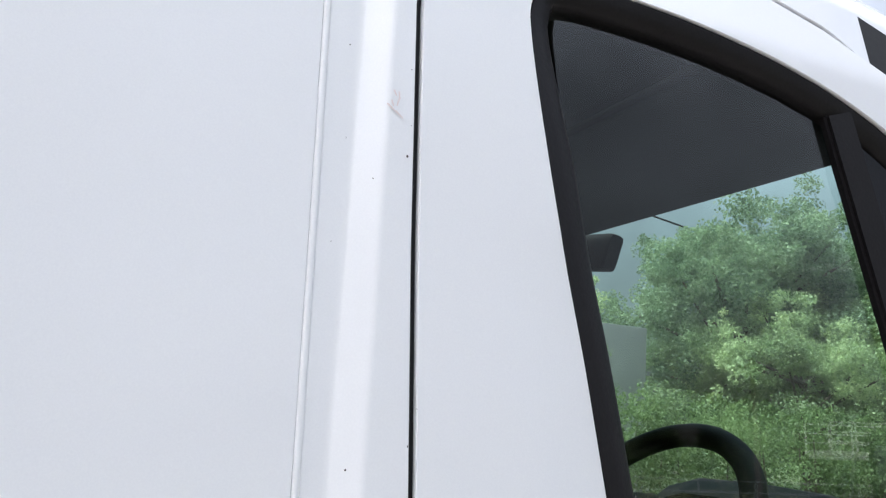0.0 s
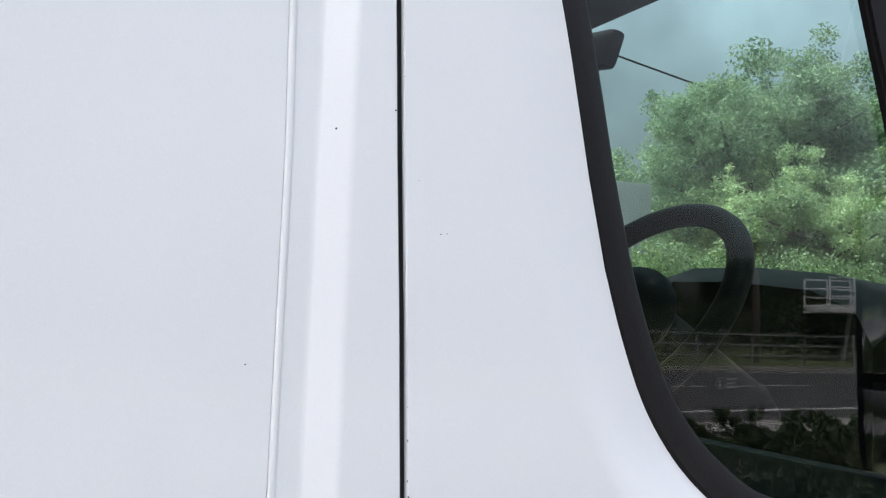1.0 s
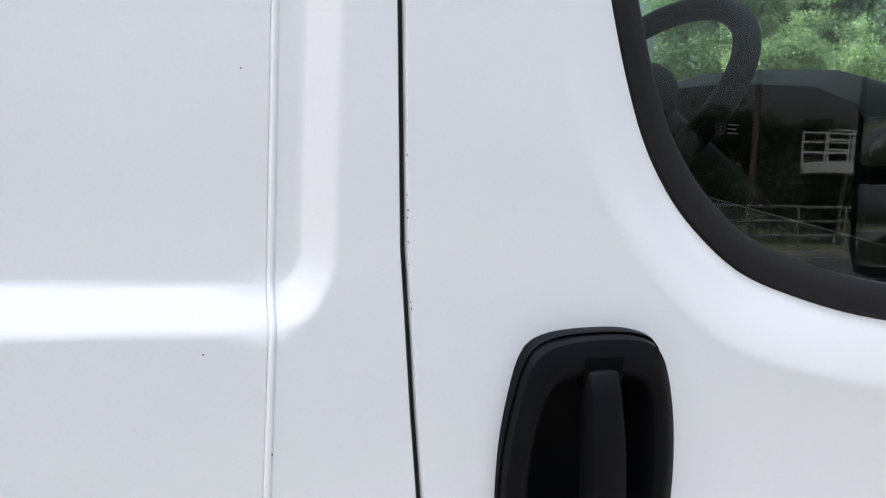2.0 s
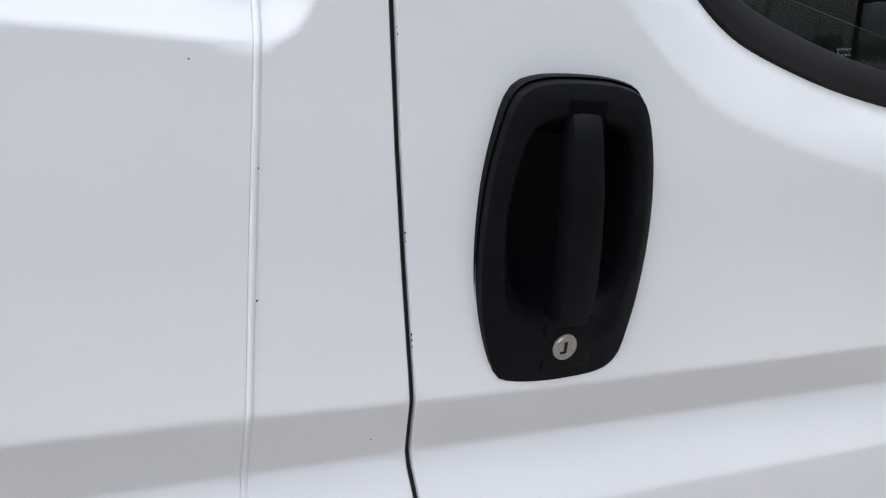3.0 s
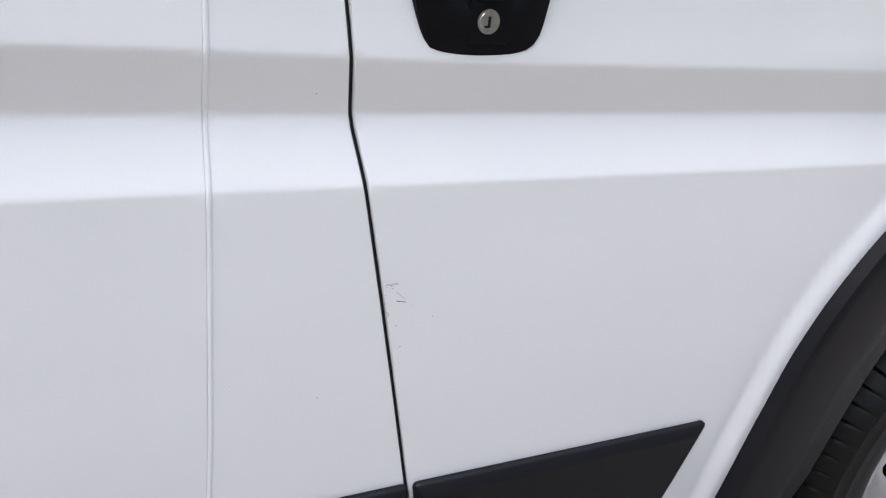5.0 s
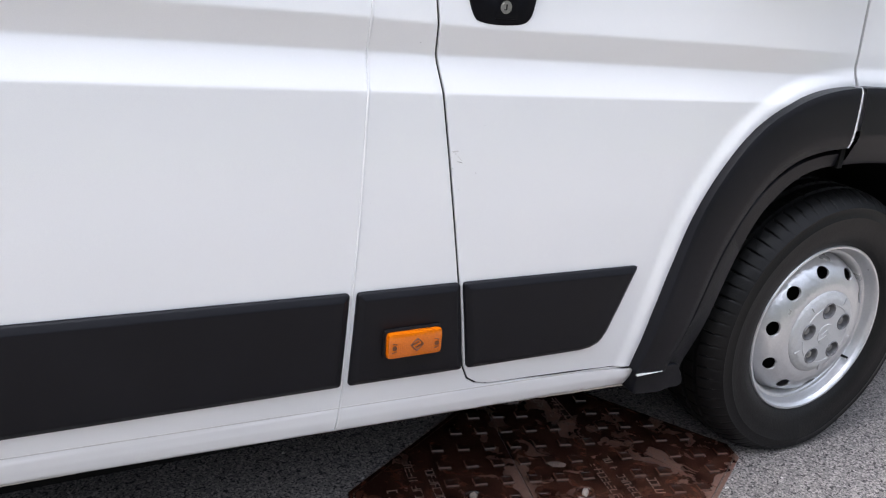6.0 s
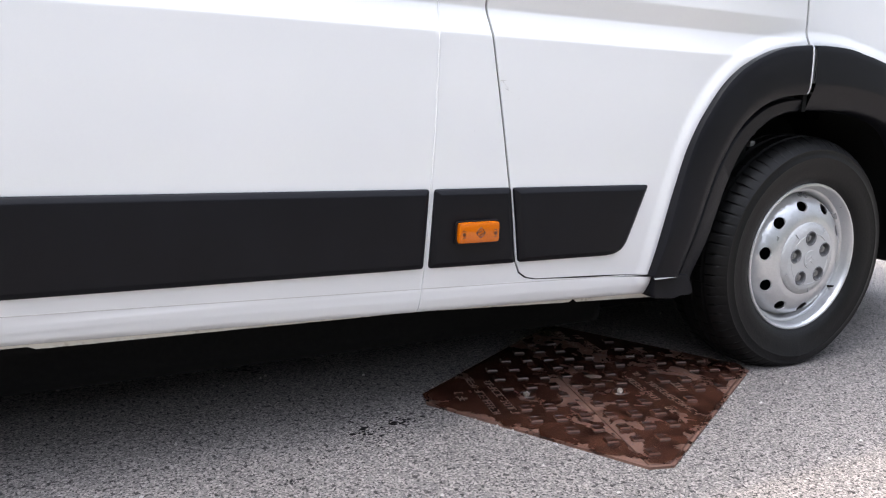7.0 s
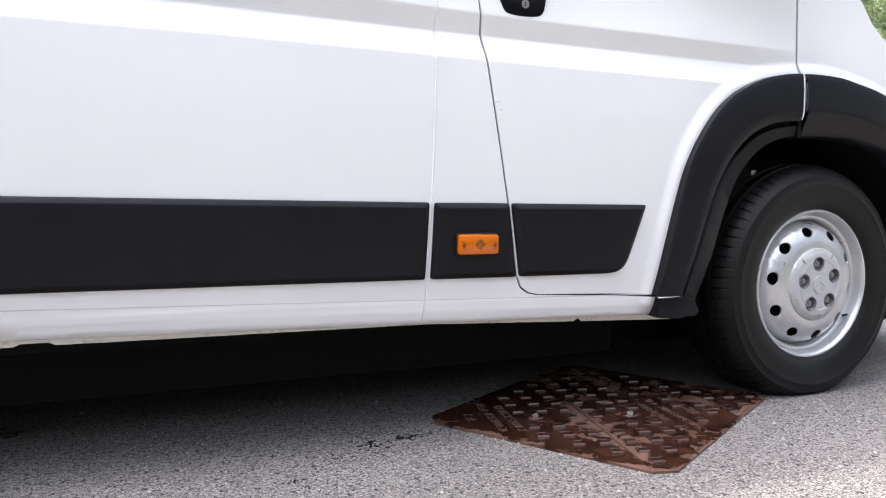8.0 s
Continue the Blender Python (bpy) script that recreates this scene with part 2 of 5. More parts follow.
# rusted cast iron: damp dark brown, dried to pink along the plates' joints and in islands
SEAMS = (((-0.745, 0.0), (0.973, -0.230)), ((-0.342, 0.0), (0.912, 0.410)))
BORDERS = (((-0.969, -0.092), (0.862, 0.508)), ((-0.473, -0.169), (-0.508, 0.862)))
iron, nt, p = nodes_of("rusted_iron")
pos = nt.nodes.new("ShaderNodeTexCoord")
patch = put(nt, "ShaderNodeTexNoise", Scale=17.0, Detail=5.0, Roughness=0.6, Distortion=0.8)
broad = put(nt, "ShaderNodeTexNoise", Scale=3.2, Detail=2.0)
grain = put(nt, "ShaderNodeTexNoise", Scale=140.0, Detail=4.0)
for n in (patch, broad, grain):
    nt.links.new(pos.outputs["Object"], n.inputs["Vector"])
total = nt.nodes.new("ShaderNodeMath")
total.operation = "MULTIPLY_ADD"
total.inputs[1].default_value = 0.55
nt.links.new(broad.outputs["Fac"], total.inputs[0])
nt.links.new(patch.outputs["Fac"], total.inputs[2])
for ((sx, sy), (ax, ay)), wide_, much in [(q, 0.085, 0.15) for q in SEAMS] + [(q, 0.035, 0.22) for q in BORDERS]:
    dot = nt.nodes.new("ShaderNodeVectorMath")
    dot.operation = "DOT_PRODUCT"
    dot.inputs[1].default_value = (ax, ay, 0.0)
    nt.links.new(pos.outputs["Object"], dot.inputs[0])
    shift = nt.nodes.new("ShaderNodeMath")
    shift.operation = "SUBTRACT"
    shift.inputs[1].default_value = sx * ax + sy * ay
    nt.links.new(dot.outputs["Value"], shift.inputs[0])
    size = nt.nodes.new("ShaderNodeMath")
    size.operation = "ABSOLUTE"
    nt.links.new(shift.outputs[0], size.inputs[0])
    near_seam = put(nt, "ShaderNodeMapRange", From_Min=0.0, From_Max=wide_, To_Min=much, To_Max=0.0)
    nt.links.new(size.outputs[0], near_seam.inputs["Value"])
    more = nt.nodes.new("ShaderNodeMath")
    more.operation = "ADD"
    nt.links.new(total.outputs[0], more.inputs[0])
    nt.links.new(near_seam.outputs[0], more.inputs[1])
    total = more
cut = put(nt, "ShaderNodeMapRange", From_Min=0.905, From_Max=0.985)
nt.links.new(total.outputs[0], cut.inputs["Value"])
wet = nt.nodes.new("ShaderNodeMix")
wet.data_type = "RGBA"
wet.inputs["A"].default_value, wet.inputs["B"].default_value = (0.0075, 0.0030, 0.0022, 1), (0.056, 0.0215, 0.0135, 1)
soak = put(nt, "ShaderNodeTexNoise", Scale=24.0, Detail=6.0, Roughness=0.65, Distortion=0.5)
nt.links.new(pos.outputs["Object"], soak.inputs["Vector"])
soaked = put(nt, "ShaderNodeMapRange", From_Min=0.36, From_Max=0.66)
nt.links.new(soak.outputs["Fac"], soaked.inputs["Value"])
nt.links.new(soaked.outputs[0], wet.inputs["Factor"])
dry = nt.nodes.new("ShaderNodeMix")
dry.data_type = "RGBA"
dry.inputs["A"].default_value, dry.inputs["B"].default_value = (0.060, 0.028, 0.019, 1), (0.150, 0.078, 0.056, 1)
nt.links.new(grain.outputs["Fac"], dry.inputs["Factor"])
rust = nt.nodes.new("ShaderNodeMix")
rust.data_type = "RGBA"
nt.links.new(wet.outputs["Result"], rust.inputs["A"])
nt.links.new(dry.outputs["Result"], rust.inputs["B"])
nt.links.new(cut.outputs[0], rust.inputs["Factor"])
nt.links.new(rust.outputs["Result"], p.inputs["Base Color"])
ro = put(nt, "ShaderNodeMapRange", To_Min=0.22, To_Max=0.72)
nt.links.new(cut.outputs[0], ro.inputs["Value"])
nt.links.new(ro.outputs[0], p.inputs["Roughness"])
ib = put(nt, "ShaderNodeBump", Strength=0.35, Distance=0.002)
nt.links.new(grain.outputs["Fac"], ib.inputs["Height"])
nt.links.new(ib.outputs[0], p.inputs["Normal"])


# ---- building helpers ----
def link(name, me, material, parent=None, label=""):
    me.materials.append(material)
    ob = new(name, me)
    if parent is not None:
        ob.parent = parent
    if label:
        ob["label"] = label
    return ob


def part(name, bm, material, parent=None, label="", smooth=True):
    me = bpy.data.meshes.new(name)
    bm.to_mesh(me)
    bm.free()
    if smooth:
        for f in me.polygons:
            f.use_smooth = True
        me.set_sharp_from_angle(angle=radians(40))
    return link(name, me, material, parent, label)


def faces_part(name, verts, faces, material, parent=None, label="", smooth=True):
    me = bpy.data.meshes.new(name)
    me.from_pydata([tuple(v) for v in verts], [], faces)
    me.update()
    if smooth:
        for f in me.polygons:
            f.use_smooth = True
        me.set_sharp_from_angle(angle=radians(40))
    return link(name, me, material, parent, label)


def add_box(bm, c, size, rot=None, bevel=0.0):
    m = Matrix.Translation(c) @ (rot if rot is not None else Matrix()) @ Matrix.Diagonal((*size, 1))
    made = bmesh.ops.create_cube(bm, size=1.0, matrix=m)["verts"]
    if bevel:
        es = list({e for v in made for e in v.link_edges})
        bmesh.ops.bevel(bm, geom=es, offset=bevel, segments=2, profile=0.6, affect="EDGES")


def add_rod(bm, a, b, r0, r1=None, seg=10):
    a, b = Vector(a), Vector(b)
    d = b - a
    m = Matrix.Translation((a + b) / 2) @ d.to_track_quat("Z", "Y").to_matrix().to_4x4()
    bmesh.ops.create_cone(bm, cap_ends=True, segments=seg, radius1=r0, radius2=r0 if r1 is None else r1, depth=d.length, matrix=m)


def dense(pts, step, closed=True):
    pts = np.array(pts, float)
    out = []
    n = len(pts)
    for i in range(n if closed else n - 1):
        a, b = pts[i], pts[(i + 1) % n]
        k = max(1, int(math.ceil(np.linalg.norm(b - a) / step)))
        out += [a + (b - a) * j / k for j in range(k)]
    if not closed:
        out.append(pts[-1])
    return np.array(out)


def curve_through(pts, per=8, closed=False):
    """Catmull-Rom points through a few corner points."""
    pts = np.array(pts, float)
    n = len(pts)
    out = []
    for i in range(n if closed else n - 1):
        if closed:
            p0, p1, p2, p3 = pts[(i - 1) % n], pts[i], pts[(i + 1) % n], pts[(i + 2) % n]
        else:
            p0, p1, p2, p3 = pts[max(i - 1, 0)], pts[i], pts[i + 1], pts[min(i + 2, n - 1)]
        for j in range(per):
            t = j / per
            out.append(0.5 * (2 * p1 + (p2 - p0) * t + (2 * p0 - 5 * p1 + 4 * p2 - p3) * t * t + (3 * p1 - p0 - 3 * p2 + p3) * t ** 3))
    if not closed:
        out.append(pts[-1])
    return np.array(out)


def inside(poly, p):
    x, z = p[:, 0], p[:, 1]
    hit = np.zeros(len(p), bool)
    a = poly
    b = np.roll(poly, -1, axis=0)
    for (x0, z0), (x1, z1) in zip(a, b):
        if z0 == z1:
            continue
        c = ((z0 > z) != (z1 > z)) & (x < (x1 - x0) * (z - z0) / (z1 - z0) + x0)
        hit ^= c
    return hit


def distance(poly, p, closed=True):
    best = np.full(len(p), 1e9)
    n = len(poly)
    for i in range(n if closed else n - 1):
        a, b = poly[i], poly[(i + 1) % n]
        d = b - a
        t = np.clip(((p - a) @ d) / max(d @ d, 1e-12), 0, 1)
        best = np.minimum(best, np.hypot(*(p - a - t[:, None] * d).T))
    return best


def step01(t):
    t = np.clip(t, 0, 1)
    return t * t * (3 - 2 * t)


def sheet(name, outline, holes, yf, xs, zs, material, parent, label="", wall=0.011, edge=0.006, far=0.0):
    """A pressed panel: outline and holes in (x, z), depth from yf(x, z), with turned-in edges. far: mirrored on the plane y = far / 2."""
    from mathutils.geometry import delaunay_2d_cdt
    rings = [dense(outline, edge * 2)] + [dense(h, edge * 2) for h in holes]
    gx, gz = np.meshgrid(xs, zs)
    g = np.column_stack([gx.ravel(), gz.ravel()])
    keep = inside(rings[0], g)
    for h in rings[1:]:
        keep &= ~inside(h, g)
    g = g[keep]
    for r in rings:
        g = g[distance(r, g) > edge]
    pts, edges = [], []
    for r in rings:
        s = len(pts)
        pts += [Vector(q) for q in r]
        edges += [(s + i, s + (i + 1) % len(r)) for i in range(len(r))]
    pts += [Vector(q) for q in g]
    v2, _, tris, _, _, _ = delaunay_2d_cdt(pts, edges, [], 0, 1e-7)
    v2 = np.array([tuple(q) for q in v2])
    tri = np.array([t for t in tris if len(t) == 3])
    c = v2[tri].mean(axis=1)
    ok = inside(rings[0], c)
    for h in rings[1:]:
        ok &= ~inside(h, c)
    tri = tri[ok]
    a, b, d = v2[tri[:, 0]], v2[tri[:, 1]], v2[tri[:, 2]]
    area = (b[:, 0] - a[:, 0]) * (d[:, 1] - a[:, 1]) - (b[:, 1] - a[:, 1]) * (d[:, 0] - a[:, 0])
    tri[area < 0] = tri[area < 0][:, ::-1]
    e = 1e-3
    y = yf(v2[:, 0], v2[:, 1])
    dx = (yf(v2[:, 0] + e, v2[:, 1]) - yf(v2[:, 0] - e, v2[:, 1])) / (2 * e)
    dz = (yf(v2[:, 0], v2[:, 1] + e) - yf(v2[:, 0], v2[:, 1] - e)) / (2 * e)
    nrm = np.column_stack([dx, -np.ones(len(y)), dz])
    nrm /= np.linalg.norm(nrm, axis=1)[:, None]
    verts = np.column_stack([v2[:, 0], y, v2[:, 1]])
    faces = [tuple(int(i) for i in t) for t in tri]
    count = {}
    for t in faces:
        for i in range(3):
            q = (t[i], t[(i + 1) % 3])
            count[q] = 1
    rim = [q for q in count if (q[1], q[0]) not in count]
    vs, ns = list(map(tuple, verts)), list(map(tuple, nrm))
    if wall:
        for i, j in rim:
            p0, p1 = verts[i], verts[j]
            d = p1 - p0
            w = np.array([d[2], 0, -d[0]])
            w /= np.linalg.norm(w) + 1e-12
            s = len(vs)
            up = np.array([0, -0.7, 0]) + 0.7 * w
            for q, nn in ((p0, up), (p1, up), (p1 + w * 0.0012 + (0, 0.002, 0), w), (p0 + w * 0.0012 + (0, 0.002, 0), w),
                          (p1 + (0, wall, 0), w), (p0 + (0, wall, 0), w)):
                vs.append(tuple(q))
                ns.append(tuple(nn))
            faces += [(s + 1, s, s + 3, s + 2), (s + 2, s + 3, s + 5, s + 4)]
    if far:
        vs = [(q[0], far - q[1], q[2]) for q in vs]
        ns = [(q[0], -q[1], q[2]) for q in ns]
        faces = [t[::-1] for t in faces]
    me = bpy.data.meshes.new(name)
    me.from_pydata(vs, [], faces)
    me.update()
    for f in me.polygons:
        f.use_smooth = True
    me.normals_split_custom_set_from_vertices(ns)
    return link(name, me, material, parent, label)


def loft(name, loops, material, parent, label="", closed=True, cap=False, far=0.0):
    """Skin between rings of equally many points."""
    n = len(loops[0])
    verts = [tuple(q) for l in loops for q in l]
    faces = []
    for k in range(len(loops) - 1):
        for i in range(n if closed else n - 1):
            j = (i + 1) % n
            faces.append((k * n + i, k * n + j, (k + 1) * n + j, (k + 1) * n + i))
    if cap:
        faces.append(tuple((len(loops) - 1) * n + i for i in range(n)))
    if far:
        verts = [(q[0], far - q[1], q[2]) for q in verts]
        faces = [f[::-1] for f in faces]
    return faces_part(name, verts, faces, material, parent, label)


def lathe(name, profile, material, parent, label="", seg=96, arc=(0.0, 2 * math.pi), shape=None):
    """Profile of (radius, y) turned about the wheel's axle."""
    full = arc[1] - arc[0] > 6.28
    m = seg if full else seg + 1
    verts, faces = [], []
    for k, (r, y) in enumerate(profile):
        for i in range(m):
            a = arc[0] + (arc[1] - arc[0]) * i / seg
            q = (r * math.cos(a), y, r * math.sin(a))
            verts.append(shape(q, k, i) if shape else q)
    for k in range(len(profile) - 1):
        for i in range(m if full else m - 1):
            j = (i + 1) % m
            faces.append((k * m + i, (k + 1) * m + i, (k + 1) * m + j, k * m + j))
    return faces_part(name, verts, faces, material, parent, label)


# ---- the van: shape of its side ----
WIDE = 2.05
PROFILE = np.array([
    (0.20, 0.10), (0.255, 0.038), (0.266, 0.025), (0.288, 0.0180), (0.312, 0.0145), (0.318, 0.0150), (0.38, 0.007), (0.46, 0.002), (0.56, -0.002), (0.66, -0.005),
    (0.76, -0.006), (0.866, -0.005), (0.9215, 0.0135), (0.965, 0.0015), (1.0, 0.0055), (1.05, 0.0098), (1.13, 0.0140), (1.80, 0.053), (1.90, 0.075), (1.98, 0.105),
    (2.10, 0.165), (2.20, 0.235), (2.27, 0.32), (2.31, 0.45)])
ZF = np.arange(0.15, 2.4, 0.001)
YF = np.interp(ZF, PROFILE[:, 0], PROFILE[:, 1])
KER = np.exp(-0.5 * (np.arange(-14, 15) / 1.9) ** 2)
YS = np.convolve(np.pad(YF, 14, mode="edge"), KER / KER.sum(), mode="valid")
PLAIN = PROFILE[(PROFILE[:, 0] < 0.87) | (PROFILE[:, 0] > 1.04)]
YP = np.convolve(np.pad(np.interp(ZF, PLAIN[:, 0], PLAIN[:, 1]), 40, mode="edge"), np.hanning(81) / np.hanning(81).sum(), mode="valid")

ARCH_OUT = curve_through([(-0.578, 0.300), (-0.549, 0.445), (-0.525, 0.550), (-0.499, 0.640), (-0.459, 0.718), (-0.402, 0.792), (-0.335, 0.842), (-0.245, 0.878),
                          (-0.139, 0.894), (0.0, 0.893), (0.082, 0.880), (0.202, 0.852), (0.32, 0.800), (0.42, 0.705), (0.49, 0.59), (0.535, 0.45), (0.555, 0.32)], 6)
ARCH_IN = curve_through([(-0.496, 0.300), (-0.480, 0.380), (-0.453, 0.460), (-0.427, 0.539), (-0.399, 0.603), (-0.360, 0.666), (-0.313, 0.714), (-0.255, 0.747), (-0.19, 0.763), (-0.126, 0.768)], 6)
ARCH_LIP = curve_through([(-0.441, 0.245), (-0.388, 0.420), (-0.333, 0.580), (-0.277, 0.660), (-0.20, 0.710), (-0.094, 0.727),
                          (0.08, 0.723), (0.239, 0.690), (0.33, 0.63), (0.39, 0.54), (0.425, 0.42), (0.44, 0.30)], 6)
WINDOW = np.vstack([
    curve_through([(-0.979, 1.456), (-0.997, 1.533), (-1.016, 1.607), (-1.034, 1.696), (-1.043, 1.750), (-1.0435, 1.775), (-1.033, 1.796), (-1.005, 1.803)], 4),
    curve_through([(-0.97, 1.8035), (-0.918, 1.802), (-0.863, 1.797), (-0.804, 1.788), (-0.735, 1.770), (-0.66, 1.735), (-0.52, 1.635), (-0.36, 1.48), (-0.22, 1.31)], 4),
    curve_through([(-0.175, 1.235), (-0.19, 1.190), (-0.25, 1.172), (-0.42, 1.166), (-0.60, 1.168), (-0.70, 1.180), (-0.781, 1.1995), (-0.834, 1.2185),
                   (-0.877, 1.248), (-0.905, 1.276), (-0.928, 1.309), (-0.947, 1.351), (-0.963, 1.396)], 4)])
REAR_EDGE = [(-1.117, 1.86), (-1.124, 1.75), (-1.118, 1.59), (-1.111, 1.452), (-1.106, 1.364), (-1.100, 1.24), (-1.090, 1.14), (-1.073, 0.994), (-1.065, 0.914),
             (-1.053, 0.852), (-0.996, 0.55), (-0.974, 0.415), (-0.966, 0.378), (-0.953, 0.352), (-0.932, 0.338), (-0.905, 0.332)]
REAR_X = lambda z: np.interp(z, [q[1] for q in REAR_EDGE[::-1]], [q[0] for q in REAR_EDGE[::-1]])
SEAM_X = -1.1765
SEAM_AT = lambda z: np.interp(z, [0.25, 0.38, 0.55, 0.65, 0.92, 1.05, 1.23, 1.45, 1.60, 1.75], [-1.199, -1.1935, -1.1880, -1.1845, -1.1790, -1.1765, -1.1735, -1.1735, -1.1770, -1.1810])


def sill_rise(x):
    """The sill climbs gently towards the rear."""
    return 0.028 * np.clip(-0.55 - np.asarray(x, float), 0, 1.9)


def flank(x, z):
    """Depth of the painted side at (x, z); smaller is further out."""
    x, z = np.asarray(x, float), np.asarray(z, float)
    zz = z - sill_rise(x) * np.clip((0.38 - z) / 0.06, 0, 1)
    # the crease climbs towards the rear and widens there
    climb = np.interp(x, [-4.4, -1.65, -1.2, -1.05, -0.53, -0.2], [0.030, 0.013, 0.0060, 0.0035, -0.004, -0.009])
    climb = climb + np.interp(x, [-1.6, -1.2, -1.0, -0.5], [0.006, 0.0045, 0.0015, 0.003]) * step01((z - 0.925) / 0.045)
    zz = zz - climb * np.clip((z - 0.76) / 0.07, 0, 1) * np.clip((1.12 - z) / 0.08, 0, 1)
    fade = step01((x + 0.42) / 0.40) * (z > 0.6)
    y = np.interp(zz, ZF, YS) * (1 - fade) + np.interp(zz, ZF, YP) * fade  # the crease dies out towards the front wing
    p = np.column_stack([x.ravel(), z.ravel()])
    # pressed-in field of the load bay, with a rounded lower front corner
    u, v = -1.1395 - p[:, 0], (p[:, 1] - 1.1935 - 0.030 * np.maximum(-1.18 - p[:, 0], 0.0)) * 0.74  # the lower step is broader and climbs to the rear
    r = 0.034
    q = np.minimum(np.minimum(u, v), 1.0)
    corner = (u < r) & (v < r)
    q = np.where(corner, r - np.hypot(r - u, r - v), q)
    y = y + (0.0105 * np.interp(q, [0.0, 0.002, 0.0175, 0.0200], [0.0, 0.06, 0.94, 1.0])).reshape(y.shape)
    # swelling round the wheel arch
    d = distance(ARCH_OUT, p, closed=False)
    y = y - (0.0090 * step01(1 - np.maximum(d - 0.004, 0.0) / 0.034)).reshape(y.shape)
    # bevelled ledge round the door window
    near = (p[:, 0] > -1.1) & (p[:, 1] > 1.05)
    w = np.full(len(p), 9.0)
    if near.any():
        w[near] = distance(WINDOW, p[near])
    low = np.clip((1.62 - p[:, 1]) / 0.35, 0.0, 1.0)
    y = y + (0.0150 * low * np.clip(1 - w / 0.052, 0, 1) ** 1.3 * (p[:, 0] > -1.075)).reshape(y.shape)
    return y + 0.34 * np.maximum(x - 0.12, 0) ** 2


van = tagged(new("van"), "white panel van with black mouldings parked on asphalt", "van")

ROWS_Z = np.unique(np.concatenate([np.arange(0.25, 2.3, 0.02), np.arange(0.26, 0.34, 0.006), np.arange(0.85, 0.99, 0.003), np.arange(1.185, 1.245, 0.0025)]))
DOOR_Z = np.unique(np.concatenate([ROWS_Z, np.arange(1.1, 1.42, 0.005), np.arange(0.5, 0.9, 0.01)]))
far_sides = ((0.0, ""), (WIDE, ""))

# load bay side
REAR_ARCH = [(-3.45 + 0.47 * math.cos(a), 0.30 + 0.47 * math.sin(a)) for a in np.linspace(math.pi, 0, 25)]
bay = [(-4.40, 0.308), (-3.92, 0.308)] + REAR_ARCH + [(-2.98, 0.308), (-2.45, 0.308), (-2.0, 0.297)] + [(float(SEAM_AT(z)) - 0.0026, z) for z in (0.2775, 0.38, 0.55, 0.65, 0.92, 1.05, 1.23, 1.45, 1.6, 1.75)] + [(-1.1810 - 0.0026, 2.27), (-4.40, 2.27)]
for far, _ in far_sides:
    xs = np.unique(np.concatenate([np.arange(-4.4, -2.0, 0.08), np.arange(-2.0, SEAM_X, 0.02)]))
    sheet("side_panel", bay, [], flank, xs, ROWS_Z, paint, van, "" if far else "white pressed side panel with a shallow field", far=far)

# pillar between load bay and door, with the sill below the door
g = 0.0028
pillar = [(float(SEAM_AT(z)) + 0.0026, z) for z in (1.75, 1.6, 1.45, 1.23, 1.05, 0.92, 0.65, 0.55, 0.38, 0.2775)] + [(-0.55, 0.262), (-0.475, 0.262), (-0.475, 0.303), (-0.70, 0.318)] + [(x - g * 0.6, z - g) for x, z in REAR_EDGE[::-1][:3]] + \
         [(x - g, z) for x, z in REAR_EDGE[::-1][3:]] + [(-1.10, 1.895), (-1.0, 1.900), (-1.0, 2.27), (-1.1810 + 0.0026, 2.27)]
for far, _ in far_sides:
    xs = np.unique(np.concatenate([np.arange(-1.2, -1.165, 0.0045), np.arange(-1.166, -1.135, 0.002), np.arange(-1.135, -0.9, 0.0055), np.arange(-0.9, -0.4, 0.02)]))
    sheet("pillar_panel", pillar, [], flank, xs, ROWS_Z, paint, van, far=far)

# front door skin
DOOR = [(x + g, z + (0.0008 if z < 0.36 else 0)) for x, z in REAR_EDGE] + [(-0.723, 0.3260), (-0.54, 0.3160)] + [(q[0] - 0.010, q[1] + 0.010) for q in ARCH_IN[::4]] + \
       [(-0.118, 0.785), (-0.113, 0.80), (-0.1150, 0.890), (-0.1190, 0.912), (-0.1180, 0.96), (-0.1150, 1.05), (-0.1110, 1.20), (-0.128, 1.29), (-0.28, 1.49), (-0.45, 1.665),
        (-0.60, 1.768), (-0.678, 1.805), (-0.757, 1.835), (-0.82, 1.850), (-0.91, 1.870), (-1.0, 1.880), (-1.075, 1.878), (-1.105, 1.868)]
HANDLE = curve_through([(-1.004, 1.1855), (-0.974, 1.188), (-0.941, 1.186), (-0.9215, 1.177), (-0.909, 1.149), (-0.9005, 1.108), (-0.8978, 1.062), (-0.9015, 1.013),
                        (-0.913, 0.978), (-0.954, 0.9700), (-1.000, 0.9730), (-1.0155, 0.985), (-1.0290, 1.029), (-1.0335, 1.072), (-1.0330, 1.116),
                        (-1.0275, 1.152), (-1.0195, 1.1765)], 6, closed=True)
HC = np.array([-0.972, 1.085])
doors = []
for far, _ in far_sides:
    xs = np.unique(np.concatenate([np.arange(-1.12, -0.55, 0.0055), np.arange(-0.55, 0.0, 0.009)])) if not far else np.arange(-1.12, 0.0, 0.03)
    doors.append(sheet("front_door", DOOR, [WINDOW, HC + (HANDLE - HC) * 0.93], flank, xs, ROWS_Z if far else DOOR_Z, paint, van, "closed white front door with small chips and scuffs", far=far))
door = doors[0]

